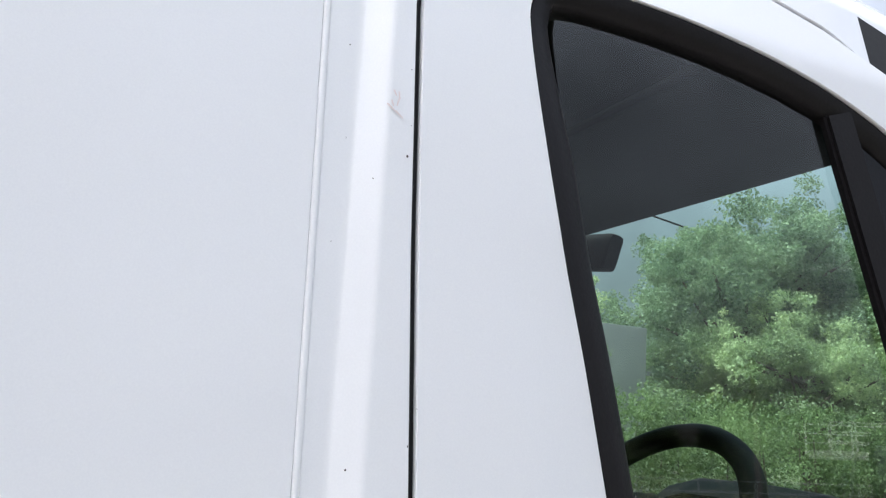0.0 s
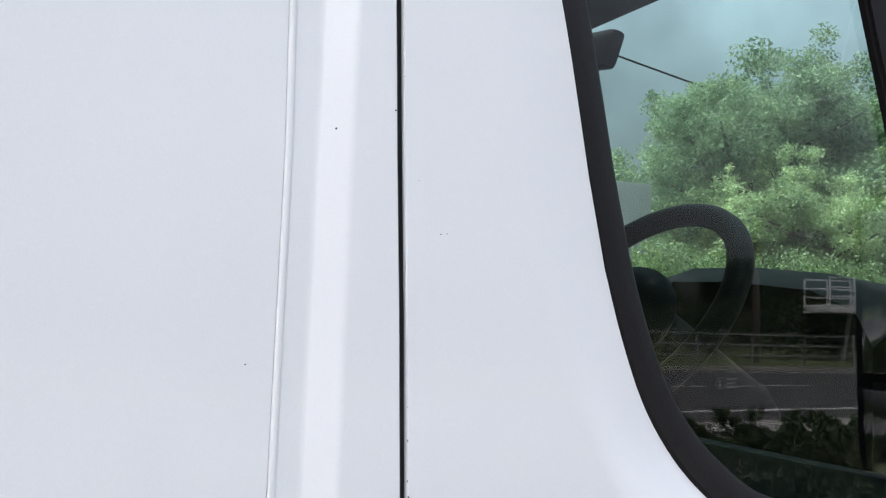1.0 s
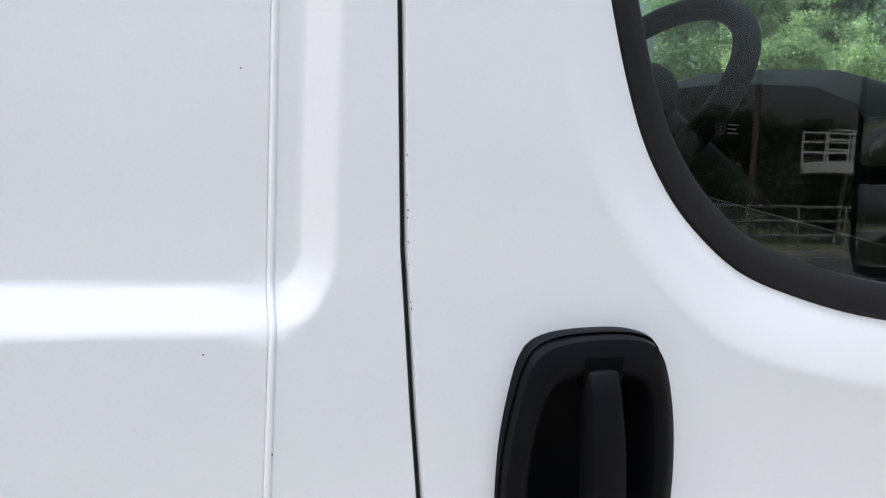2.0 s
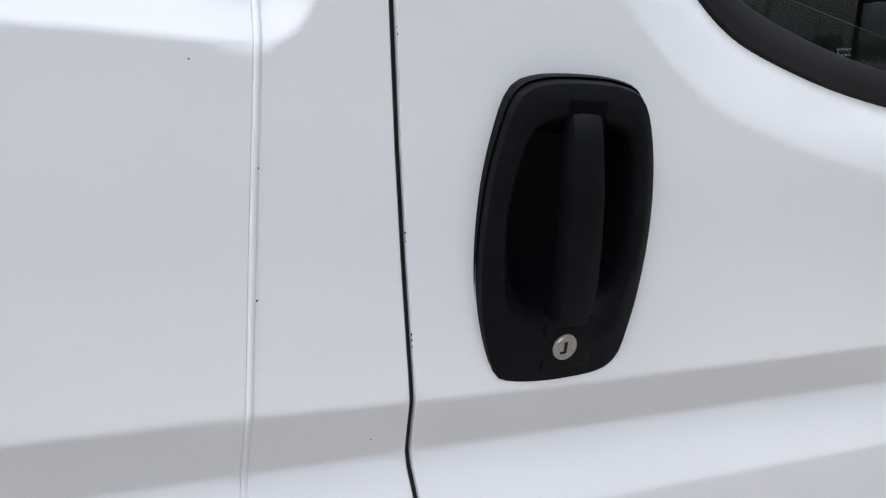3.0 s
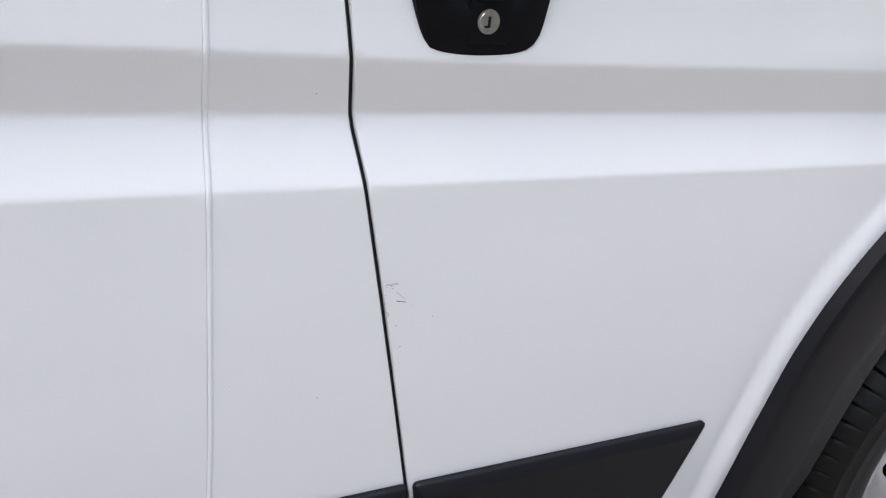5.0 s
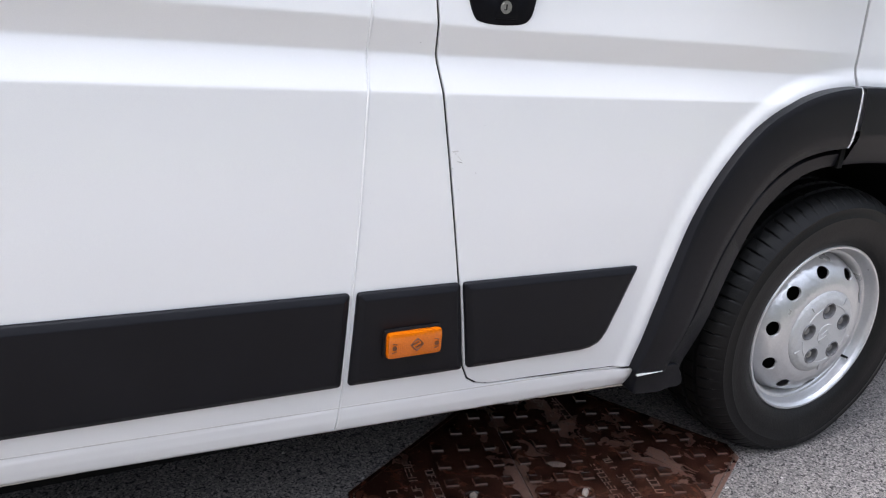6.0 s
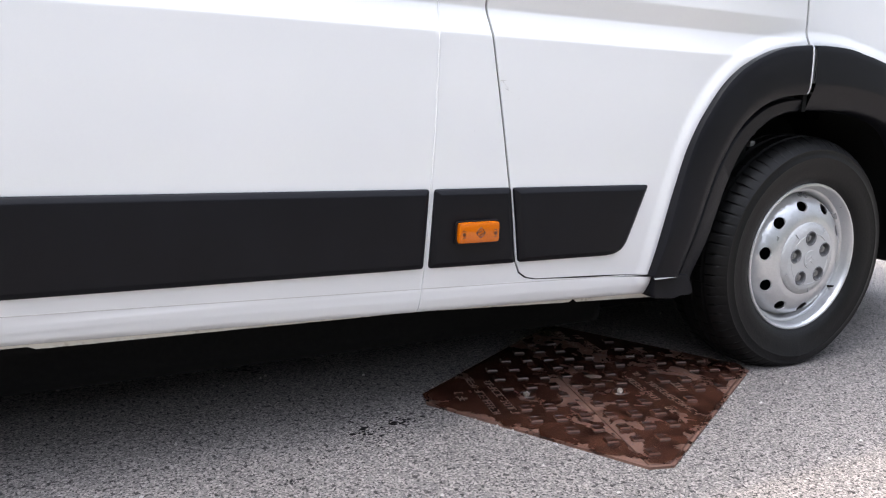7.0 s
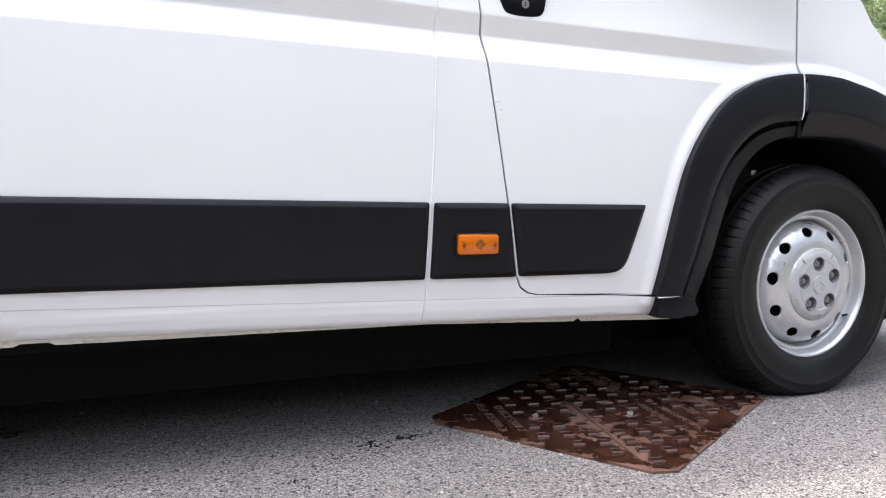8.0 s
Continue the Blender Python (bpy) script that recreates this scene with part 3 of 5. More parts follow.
# front wing
WING = [(-0.070, 0.80)] + [(0.067, 0.815), (0.225, 0.795), (0.30, 0.74), (0.40, 0.63), (0.46, 0.48), (0.49, 0.33)] + [(0.55, 0.30), (0.95, 0.30), (0.95, 0.62), (0.70, 0.72), (0.45, 0.86), (0.300, 0.965), (0.250, 1.006),
        (0.183, 1.058), (0.142, 1.112), (0.065, 1.188), (0.0, 1.25), (-0.06, 1.32), (-0.1030, 1.20), (-0.1070, 1.05), (-0.1100, 0.96), (-0.1110, 0.912), (-0.1060, 0.893), (-0.080, 0.885)]
for far, _ in far_sides:
    sheet("front_wing", WING, [], flank, np.arange(-0.11, 0.96, 0.02), ROWS_Z, paint, van, far=far)

# screen pillar and roof rail above the door
RAIL = [(-1.0, 1.885), (-0.91, 1.875), (-0.82, 1.855), (-0.757, 1.840), (-0.678, 1.810), (-0.60, 1.773), (-0.45, 1.670), (-0.28, 1.495), (-0.121, 1.292), (-0.06, 1.32),
        (-0.03, 1.31), (-0.22, 1.535), (-0.40, 1.735), (-0.485, 1.820), (-0.561, 1.890), (-0.632, 1.938), (-0.70, 1.982), (-0.78, 2.028), (-0.88, 2.07), (-1.0, 2.10)]
for far, _ in far_sides:
    sheet("roof_rail", RAIL, [], lambda x, z: np.interp(z, ZF, YS) + 0.11 * np.clip((z - 1.88) / 0.2, 0, 1) + 0.10 * np.clip(x + 0.75, 0, 1), np.arange(-1.0, 0, 0.03), ROWS_Z, paint, van, far=far)

# dark door frame and rubber that show in the gaps
gap_rubber = mottled("gap_rubber", (0.013, 0.013, 0.0135), (0.019, 0.019, 0.0195), 0.6, 10, 200, 0.0, spec=0.2)
frame_back = [(-1.15, 0.30), (-0.50, 0.29), (-0.45, 0.30)] + [tuple(q) for q in ARCH_IN[1::3]] + [(-0.05, 0.79), (-0.04, 1.25), (-0.26, 1.54), (-0.43, 1.71), (-0.60, 1.84), (-0.8, 1.90), (-1.15, 1.95)]
inner_hole = WINDOW.mean(axis=0) + (WINDOW - WINDOW.mean(axis=0)) * 0.98
for far, _ in far_sides:
    sheet("door_rubber", frame_back, [inner_hole, HC + (HANDLE - HC) * 0.97], lambda x, z: flank(x, z) + 0.0050, np.arange(-1.15, 0, 0.012), np.arange(0.3, 2, 0.006), gap_rubber, van, wall=0, far=far)

# welded seam beside the pillar
zs = np.arange(0.279, 2.26, 0.006)
sx = SEAM_AT(zs)
sy = flank(sx, zs)
loops = []
for off, out in ((-0.0060, 0.0030), (-0.0022, 0.0010), (-0.0017, -0.0002), (-0.0010, -0.0010), (0.0, -0.0012), (0.0010, -0.0010), (0.0018, -0.0004), (0.0026, 0.0004), (0.0060, 0.0030)):
    loops.append([(x + off, y + out, z) for x, y, z in zip(sx, sy, zs)])
loft("seam_bead", loops, paint, van, closed=False)

# sill flange below: hangs lower towards the front, with notches and drain slots
xs = np.arange(-2.95, -0.475, 0.012)
rise = sill_rise(xs)
rng = random.Random(8)
low = np.interp(xs, [-2.95, -1.94, -1.18, -0.80, -0.47], [0.292, 0.280, 0.271, 0.254, 0.240])
nick, left_over = [], 0
for _ in xs:
    if left_over == 0 and rng.random() < 0.045:
        left_over, deep = rng.choice((1, 2, 5)), rng.choice((0.003, 0.006, 0.008))
    nick.append(deep if left_over else rng.uniform(0.0, 0.0008))
    left_over = max(0, left_over - 1)
loft("sill_flange", [[(x, y, (0.259 + r) if not down else min(0.259 + r, l + n + lift_)) for x, r, n, l in zip(xs, rise, nick, low)]
                     for y, down, lift_ in ((0.040, 0, 0), (0.046, 0, 0), (0.050, 1, 0.002), (0.0505, 1, 0.0), (0.0535, 1, 0.0), (0.054, 1, 0.004), (0.060, 0, 0))],
     flange_paint, van, "dirty cream sill flange with notches and patches of rust", closed=False)
xs = np.arange(-2.95, -0.50, 0.05)
loft("sill_joint", [[(x, float(flank(np.array([x]), np.array([0.3155 + sill_rise(x)]))[0]) + o, 0.3155 + sill_rise(x) + d) for x in xs] for o, d in ((0.002, -0.0011), (-0.0006, -0.0009), (-0.0006, 0.0009), (0.002, 0.0011))],
     scuff, van, "thin grey sealing line", closed=False)

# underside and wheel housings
# low tank, side and engine boxes: unseen, added to block light under the van
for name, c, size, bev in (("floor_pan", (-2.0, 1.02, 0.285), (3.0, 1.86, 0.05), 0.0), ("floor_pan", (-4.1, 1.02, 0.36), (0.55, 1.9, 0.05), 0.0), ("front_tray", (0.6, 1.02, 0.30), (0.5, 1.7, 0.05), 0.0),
                           ("front_tray", (-0.05, 1.02, 0.40), (1.0, 1.30, 0.05), 0.0), ("tank_light_block", (-1.85, 1.20, 0.20), (2.7, 1.15, 0.19), 0.03), ("side_light_block", (-1.75, 0.36, 0.21), (2.5, 0.20, 0.20), 0.03),
                           ("engine_light_block", (0.15, 1.02, 0.235), (1.5, 1.20, 0.29), 0.03)):
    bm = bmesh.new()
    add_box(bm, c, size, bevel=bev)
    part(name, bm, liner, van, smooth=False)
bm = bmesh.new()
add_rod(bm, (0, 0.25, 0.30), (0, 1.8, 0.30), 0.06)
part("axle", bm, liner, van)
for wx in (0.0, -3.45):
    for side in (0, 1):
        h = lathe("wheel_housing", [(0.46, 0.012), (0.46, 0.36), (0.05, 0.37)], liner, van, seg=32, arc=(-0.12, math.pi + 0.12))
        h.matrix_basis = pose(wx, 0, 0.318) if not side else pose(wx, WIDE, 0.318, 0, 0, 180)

bm = bmesh.new()
add_box(bm, (-0.142, 0.13, 0.628), (0.020, 0.04, 0.022), bevel=0.003)
part("arch_bracket", bm, steel, van, "pale metal bracket inside the wheel arch")

# ---- black mouldings ----
def rounded(outline, r=0.006, n=4):
    """Round the corners of an outline a little."""
    c = np.array(outline, float)
    out = []
    for k in range(len(c)):
        a, b, d = c[k - 1], c[k], c[(k + 1) % len(c)]
        u, v = (a - b) / np.linalg.norm(a - b), (d - b) / np.linalg.norm(d - b)
        q = min(r, 0.45 * np.linalg.norm(a - b), 0.45 * np.linalg.norm(d - b))
        for m in range(n + 1):
            w = m / n
            out.append((1 - w) ** 2 * (b + u * q) + 2 * w * (1 - w) * b + w * w * (b + v * q))
    return np.array(out)


def mitred(c, d):
    """Move every side of a polygon inwards by d, corners kept sharp."""
    c = np.array(c, float)
    area = np.sum(c[:, 0] * np.roll(c[:, 1], -1) - np.roll(c[:, 0], -1) * c[:, 1])
    t = np.roll(c, -1, axis=0) - c
    t /= np.hypot(*t.T)[:, None]
    n = np.column_stack([-t[:, 1], t[:, 0]]) * (1 if area > 0 else -1)
    m = np.roll(n, 1, axis=0) + n
    return c + m * (d / (0.5 * (m * m).sum(axis=1)))[:, None]


def moulding(name, outline, label, parent=van, far=0.0):
    """A rub strip: upright edge, slanting border all round, flat face."""
    base = rounded(outline, 0.007)
    cuts = [max(1, int(math.ceil(np.linalg.norm(b - a) / 0.03))) for a, b in zip(base, np.roll(base, -1, axis=0))]
    loops = []
    for d, out in ((0.0, -0.004), (0.0, 0.0050), (0.0012, 0.0068), (0.0030, 0.0080), (0.0100, 0.0126), (0.0118, 0.0134), (0.0140, 0.0136)):
        q = rounded(mitred(outline, d), max(0.0015, 0.007 - 0.4 * d))
        ring = [a + (b - a) * k / n for a, b, n in zip(q, np.roll(q, -1, axis=0), cuts) for k in range(n)]
        loops.append([(u, float(np.interp(v, ZF, YS)) - out, v) for u, v in ring])
    return loft(name, loops, plastic, parent, label, cap=True, far=far)


for far, _ in far_sides:
    moulding("side_moulding", [(-2.97, 0.396), (-2.0, 0.388), (-1.2005, 0.381), (-1.1945, 0.5525), (-2.0, 0.565), (-2.97, 0.580)], "long black plastic rub strip", far=far)
    moulding("side_moulding", [(-1.187, 0.381), (-0.9715, 0.378), (-0.9965, 0.5505), (-1.1815, 0.552)], "short black plastic rub strip with marker lamp", far=far)
    moulding("side_moulding", [(-0.9615, 0.3785), (-0.715, 0.3765)] + [tuple(q) for q in curve_through([(-0.69, 0.379), (-0.668, 0.39), (-0.655, 0.410)], 5)] +
             [(-0.6085, 0.5455), (-0.9895, 0.550)], "black plastic rub strip of the door, cut slanting at its front", far=far)


def resample(c, n):
    c = np.array(c)
    s = np.concatenate([[0], np.cumsum(np.hypot(*np.diff(c, axis=0).T))])
    t = np.linspace(0, s[-1], n)
    return np.column_stack([np.interp(t, s, c[:, 0]), np.interp(t, s, c[:, 1])])


def arch_strip(name, a, b, section, label, far):
    """Strip between two curves; section lists (share from a to b, depth)."""
    a, b = resample(a, 60), resample(b, 60)
    out = []
    for s, y in section:
        m = a + (b - a) * s
        bend = 0.34 * np.maximum(m[:, 0] - 0.12, 0) ** 2
        bend = bend + 0.016 * np.clip((0.42 - m[:, 1]) / 0.11, 0, 1) ** 1.5 * (m[:, 0] < 0)  # flatter towards its foot
        out.append([(q[0], y + k, q[1]) for q, k in zip(m, bend)])
    loft(name, out, plastic, van, label, closed=False, far=far)


d_out = np.vstack([ARCH_OUT[ARCH_OUT[:, 0] < -0.135], [(-0.1285, 0.8945)]])
d_out = d_out[d_out[:, 1] > 0.309]
f_out = np.vstack([[(-0.1120, 0.8945)], ARCH_OUT[ARCH_OUT[:, 0] > -0.10]])
l_in = np.vstack([ARCH_LIP[ARCH_LIP[:, 0] < -0.118], [(-0.1130, 0.7255)]])
l_f = np.vstack([[(-0.1080, 0.7260)], ARCH_LIP[ARCH_LIP[:, 0] > -0.09]])
a_in = np.vstack([[(-0.4945, 0.308)], ARCH_IN[ARCH_IN[:, 1] > 0.312][:-1], [(-0.1265, 0.768)]])
a_in2 = a_in + np.array([0.0115, -0.0075])
for far, _ in far_sides:
    arch_strip("arch_trim", d_out, a_in, ((0, 0.005), (0, -0.0335), (0.04, -0.0360), (0.12, -0.0375), (0.35, -0.0395), (0.7, -0.0410), (0.90, -0.0385), (0.98, -0.032), (1.0, 0.012)),
               "black plastic wheel arch trim on the door", far)
    arch_strip("arch_trim", f_out, l_f, ((0, 0.005), (0, -0.0335), (0.04, -0.0360), (0.12, -0.0370), (0.55, -0.0425), (0.59, -0.0425), (0.63, -0.0405), (0.93, -0.020), (0.98, -0.012), (1.0, 0.03)),
               "black plastic wheel arch trim with a crease", far)
    arch_strip("arch_lip", a_in2, l_in, ((0, 0.02), (0.02, -0.012), (0.12, -0.018), (0.85, -0.013), (0.97, -0.006), (1.0, 0.05)), "black inner lip of the wheel arch", far)
foot = rounded([(-0.5640, 0.257), (-0.5600, 0.3120), (-0.452, 0.3125), (-0.428, 0.266), (-0.437, 0.2555), (-0.470, 0.2570), (-0.490, 0.2510)], 0.009)
fc = foot.mean(axis=0)
loft("arch_foot", [[(u, y, v) for u, v in fc + (foot - fc) * k] for y, k in ((0.060, 0.96), (0.014, 1.0), (-0.001, 1.0), (-0.006, 0.985), (-0.008, 0.95))], plastic, van, "black plastic foot of the wheel arch trim", cap=True)
loft("door_edge", [[(x, -0.0268 + o, 0.3132 + d * (0.8 - 0.06 * k)) for k, x in enumerate(np.linspace(-0.578, -0.512, 13))]
                   for o, d in ((0.005, -0.0022), (0.0, -0.0020), (0.0, 0.0014), (0.005, 0.0016))], paint, van, "thin white folded door edge", closed=False)
edge = [(0.8965, -0.0310), (0.888, -0.0380), (0.868, -0.0405), (0.84, -0.0420), (0.81, -0.0428), (0.788, -0.0415), (0.772, -0.0365)]
loft("door_edge", [[(x, y + o, z) for z, y in edge] for x, o in ((-0.1285, 0.02), (-0.1280, 0.0), (-0.1250, 0.0), (-0.1245, 0.03))], paint, van, "thin white folded door edge", closed=False)

# near-black filler box, added as the shade in the gap between the arch trims
bm = bmesh.new()
add_box(bm, (-0.1175, -0.006, 0.808), (0.014, 0.030, 0.165))
part("gap_shade_filler", bm, liner, van, smooth=False)

# ---- amber marker lamp ----
lamp = part("marker_lamp", (lambda b: (add_box(b, (-1.083, -0.013, 0.459), (0.104, 0.010, 0.050), bevel=0.004), b)[1])(bmesh.new()), rubber, van, "amber side marker lamp")
bm = bmesh.new()
add_box(bm, (-1.083, -0.0225, 0.459), (0.100, 0.017, 0.046), bevel=0.008)
part("lens", bm, amber, lamp, "ribbed amber lens")
amber_shadow = mottled("amber_shadow", (0.09, 0.022, 0.0), (0.15, 0.038, 0.0), 0.4, 50, 300)
for x in (-1.1215, -1.0445):
    bm = bmesh.new()
    add_rod(bm, (x, -0.0300, 0.457), (x, -0.0318, 0.457), 0.0042, seg=14)
    part("screw", bm, amber_shadow, lamp)
bm = bmesh.new()
for k in range(18):
    a0, a1 = k / 18 * 2 * math.pi, (k + 1) / 18 * 2 * math.pi
    add_rod(bm, (-1.081 + 0.0088 * math.cos(a0), -0.0312, 0.459 + 0.0088 * math.sin(a0)), (-1.081 + 0.0088 * math.cos(a1), -0.0312, 0.459 + 0.0088 * math.sin(a1)), 0.0009, seg=5)
for k in range(4):
    a0, a1 = k * math.pi / 2, (k + 1) * math.pi / 2
    add_rod(bm, (-1.081 + 0.0118 * math.cos(a0), -0.0312, 0.459 + 0.0118 * math.sin(a0)), (-1.081 + 0.0118 * math.cos(a1), -0.0312, 0.459 + 0.0118 * math.sin(a1)), 0.0008, seg=5)
add_box(bm, (-1.0835, -0.0312, 0.4615), (0.012, 0.0012, 0.0022), Matrix.Rotation(radians(-24), 4, "Y"))
add_box(bm, (-1.0785, -0.0312, 0.4565), (0.012, 0.0012, 0.0022), Matrix.Rotation(radians(-24), 4, "Y"))
part("moulded_mark", bm, amber_shadow, lamp)
for x in (-1.1215, -1.0445):
    bm = bmesh.new()
    for dz in (-0.0075, 0.0075):
        add_box(bm, (x, -0.0312, 0.457 + dz), (0.009, 0.0010, 0.0014), Matrix.Rotation(radians(20 if dz > 0 else -20), 4, "Y"))
    part("screw_seat", bm, amber_shadow, lamp)

# ---- door handle ----
BOWL = curve_through([(-1.004, 1.150), (-0.985, 1.158), (-0.952, 1.157), (-0.932, 1.148), (-0.923, 1.116), (-0.920, 1.074), (-0.927, 1.043), (-0.943, 1.030),
                      (-0.975, 1.027), (-0.998, 1.040), (-1.013, 1.078), (-1.013, 1.118)], 8, closed=True)


def by_angle(c, n=96):
    d = c - HC
    a = np.unwrap(np.arctan2(d[:, 1], d[:, 0]))
    if a[-1] < a[0]:
        c, a = c[::-1], a[::-1]
    cc, aa = np.vstack([c, c, c]), np.concatenate([a - 2 * math.pi, a, a + 2 * math.pi])
    t = np.linspace(-math.pi, math.pi, n, endpoint=False)
    return np.column_stack([np.interp(t, aa, cc[:, 0]), np.interp(t, aa, cc[:, 1])])


ho, hb2 = by_angle(HANDLE), by_angle(BOWL)


def ring3(c, shrink, y, mid=HC):
    q = mid + (c - mid) * shrink
    return [(u, y, v) for u, v in q]


hy = 0.0145
# flat black that stands in for shade inside the grip's slot
slot_shade = mottled("painted_slot_shade", (0.0018, 0.0018, 0.0022), (0.0030, 0.0030, 0.0035), 0.8, 30, 300, spec=0.04)
loft("handle_gasket", [ring3(ho, 1.0, hy + 0.012), ring3(ho, 1.0, hy - 0.004), ring3(ho, 0.991, hy - 0.0060), ring3(ho, 0.979, hy - 0.0030), ring3(ho, 0.974, hy + 0.01)], handle_plastic, door)
blend = lambda k: ho + (hb2 - ho) * k
scoop = lambda v: min(1.0, max(0.0, (1.075 - v) / 0.035))  # broad sloping lip under the bowl
loft("handle_surround", [ring3(ho, 0.974, hy + 0.006), ring3(ho, 0.974, hy - 0.008), ring3(ho, 0.958, hy - 0.0125), [(u, hy - 0.016, v) for u, v in blend(0.45)],
                         [(u, hy - 0.0165, v) for u, v in blend(0.66)], [(u, hy - 0.0155 + 0.0030 * scoop(v), v) for u, v in blend(0.80)], [(u, hy - 0.0125 + 0.0050 * scoop(v), v) for u, v in blend(0.93)],
                         [(u, hy - 0.0075 + 0.0080 * scoop(v), v) for u, v in blend(1.0)], ring3(hb2, 0.95, hy + 0.012), ring3(hb2, 0.90, hy + 0.030),
                         ring3(hb2, 0.78, hy + 0.042), ring3(hb2, 0.3, hy + 0.046)], handle_plastic, door, "black grained handle surround with a deep bowl", cap=True)
grip = []
for k, (z, x, w, y) in enumerate(((1.1670, -0.9712, 0.0100, -0.006), (1.1660, -0.9712, 0.0118, -0.015), (1.163, -0.9710, 0.0122, -0.019), (1.15, -0.9702, 0.0126, -0.023), (1.115, -0.9665, 0.0136, -0.027),
                                   (1.08, -0.9635, 0.0142, -0.028), (1.05, -0.9605, 0.0148, -0.026), (1.03, -0.959, 0.0150, -0.022), (1.018, -0.9585, 0.0150, -0.017), (1.012, -0.9585, 0.0150, -0.005))):
    grip.append([(x + w * c, y + hy + d, z) for c, d in ((-1, 0.014), (-1, 0.004), (-0.86, 0.0), (-0.4, -0.0015), (0.4, -0.0015), (0.86, 0.0), (1, 0.004), (1, 0.014), (0.5, 0.018), (-0.5, 0.018))])
loft("handle_grip", grip, handle_plastic, door, "black pull grip", cap=True)
# solid block, nothing is hollowed: the slot's shade is its black colour
bm = bmesh.new()
add_box(bm, (-0.9700, hy - 0.0146, 1.1640), (0.030, 0.0045, 0.0200), bevel=0.0021)
part("slot_shade_block", bm, slot_shade, door, "black block in place of the shaded slot above the grip")
bm = bmesh.new()
add_box(bm, (-0.9575, hy - 0.0130, 1.004), (0.040, 0.007, 0.040), bevel=0.003)
part("lock_plate", bm, handle_plastic, door)
bm = bmesh.new()
add_rod(bm, (-0.9605, hy - 0.010, 1.002), (-0.9605, hy - 0.0172, 1.002), 0.0098, seg=32)
add_rod(bm, (-0.9605, hy - 0.017, 1.002), (-0.9605, hy - 0.0180, 1.002), 0.0085, 0.0078, seg=32)
part("lock_cylinder", bm, steel, door, "worn metal key lock")
bm = bmesh.new()
add_box(bm, (-0.9605, hy - 0.0180, 1.002), (0.0022, 0.001, 0.0085))
add_box(bm, (-0.9625, hy - 0.0180, 0.9982), (0.004, 0.001, 0.0016))
part("key_slot", bm, rubber, door)

# ---- door window ----
wc = np.array([-0.70, 1.46])


def shrink(c, d):
    """Move a closed outline inwards by d."""
    n = len(c)
    t = np.roll(c, -1, axis=0) - np.roll(c, 1, axis=0)
    t /= np.hypot(*t.T)[:, None] + 1e-12
    nrm = np.column_stack([-t[:, 1], t[:, 0]])
    if ((c + nrm * 1e-3 - wc) ** 2).sum() > ((c - wc) ** 2).sum():
        nrm = -nrm
    return c + nrm * d


WIN = resample(np.vstack([WINDOW, WINDOW[:1]]), 161)[:-1]
glass_y = lambda z: 0.045 + 0.035 * (z - 1.20) - 0.18 * np.maximum(0.0, 1.31 - z) ** 2


def wring(d, off):
    q = WIN + (shrink(WIN, d) - WIN) * (1 - 0.3 * np.clip((WIN[:, 1] - 1.66) / 0.1, 0, 1))[:, None]
    return [(u, float(glass_y(v)) + off, v) for u, v in q]


for k, far in enumerate((0.0, WIDE)):
    loft("window_seal", [wring(-0.0005, 0.012), wring(-0.0005, -0.009), wring(0.003, -0.0115), wring(0.012, -0.0105), wring(0.024, -0.007), wring(0.0285, -0.003), wring(0.0295, 0.012)],
         rubber, doors[k], "" if far else "broad black window seal", far=far)
    gl = sheet("window_glass", shrink(WIN, 0.026), [], lambda x, z: glass_y(z), np.arange(-1.05, -0.15, 0.03), np.arange(1.18, 1.80, 0.012), door_glass, doors[k], "" if far else "green-tinted side window reflecting the road", wall=0, far=far)
    gl.visible_shadow = False
    bm = bmesh.new()
    for a, b in (((-0.748, 1.764), (-0.560, 1.19)),):
        ya, yb = glass_y(a[1]) - 0.004, glass_y(b[1]) - 0.004
        if far:
            ya, yb = far - ya, far - yb
        d = Vector((b[0] - a[0], yb - ya, b[1] - a[1]))
        m = Matrix.Translation(((a[0] + b[0]) / 2, (ya + yb) / 2, (a[1] + b[1]) / 2)) @ d.to_track_quat("Z", "Y").to_matrix().to_4x4()
        bmesh.ops.create_cube(bm, size=1.0, matrix=m @ Matrix.Diagonal((0.012, 0.030, d.length, 1)))
    bmesh.ops.bevel(bm, geom=bm.edges[:], offset=0.003, segments=2, affect="EDGES")
    part("quarter_bar", bm, rubber, doors[k])
    q = shrink(WIN, 0.024)
    q = q[q[:, 0] > -0.748 + (1.764 - q[:, 1]) * 0.3275]
    sheet("quarter_panel", q, [], lambda x, z: glass_y(z) - 0.005, np.arange(-0.75, -0.15, 0.04), np.arange(1.18, 1.8, 0.04), plastic, doors[k], "" if far else "black triangular panel before the window", wall=0.004, far=far)
    # inner door trim below the glass
    card = [(-1.09, 0.40), (-0.2, 0.55), (-0.14, 1.19), (-0.45, 1.20), (-0.60, 1.225), (-0.83, 1.268), (-0.93, 1.30), (-1.09, 1.33)]
    sheet("door_card", card, [], lambda x, z: 0 * x + 0.085 + 0.045 * step01((z - 1.1) / 0.15) * 0 , np.arange(-1.1, -0.1, 0.05), np.arange(0.4, 1.3, 0.05), interior, doors[k], wall=0.05, far=far)

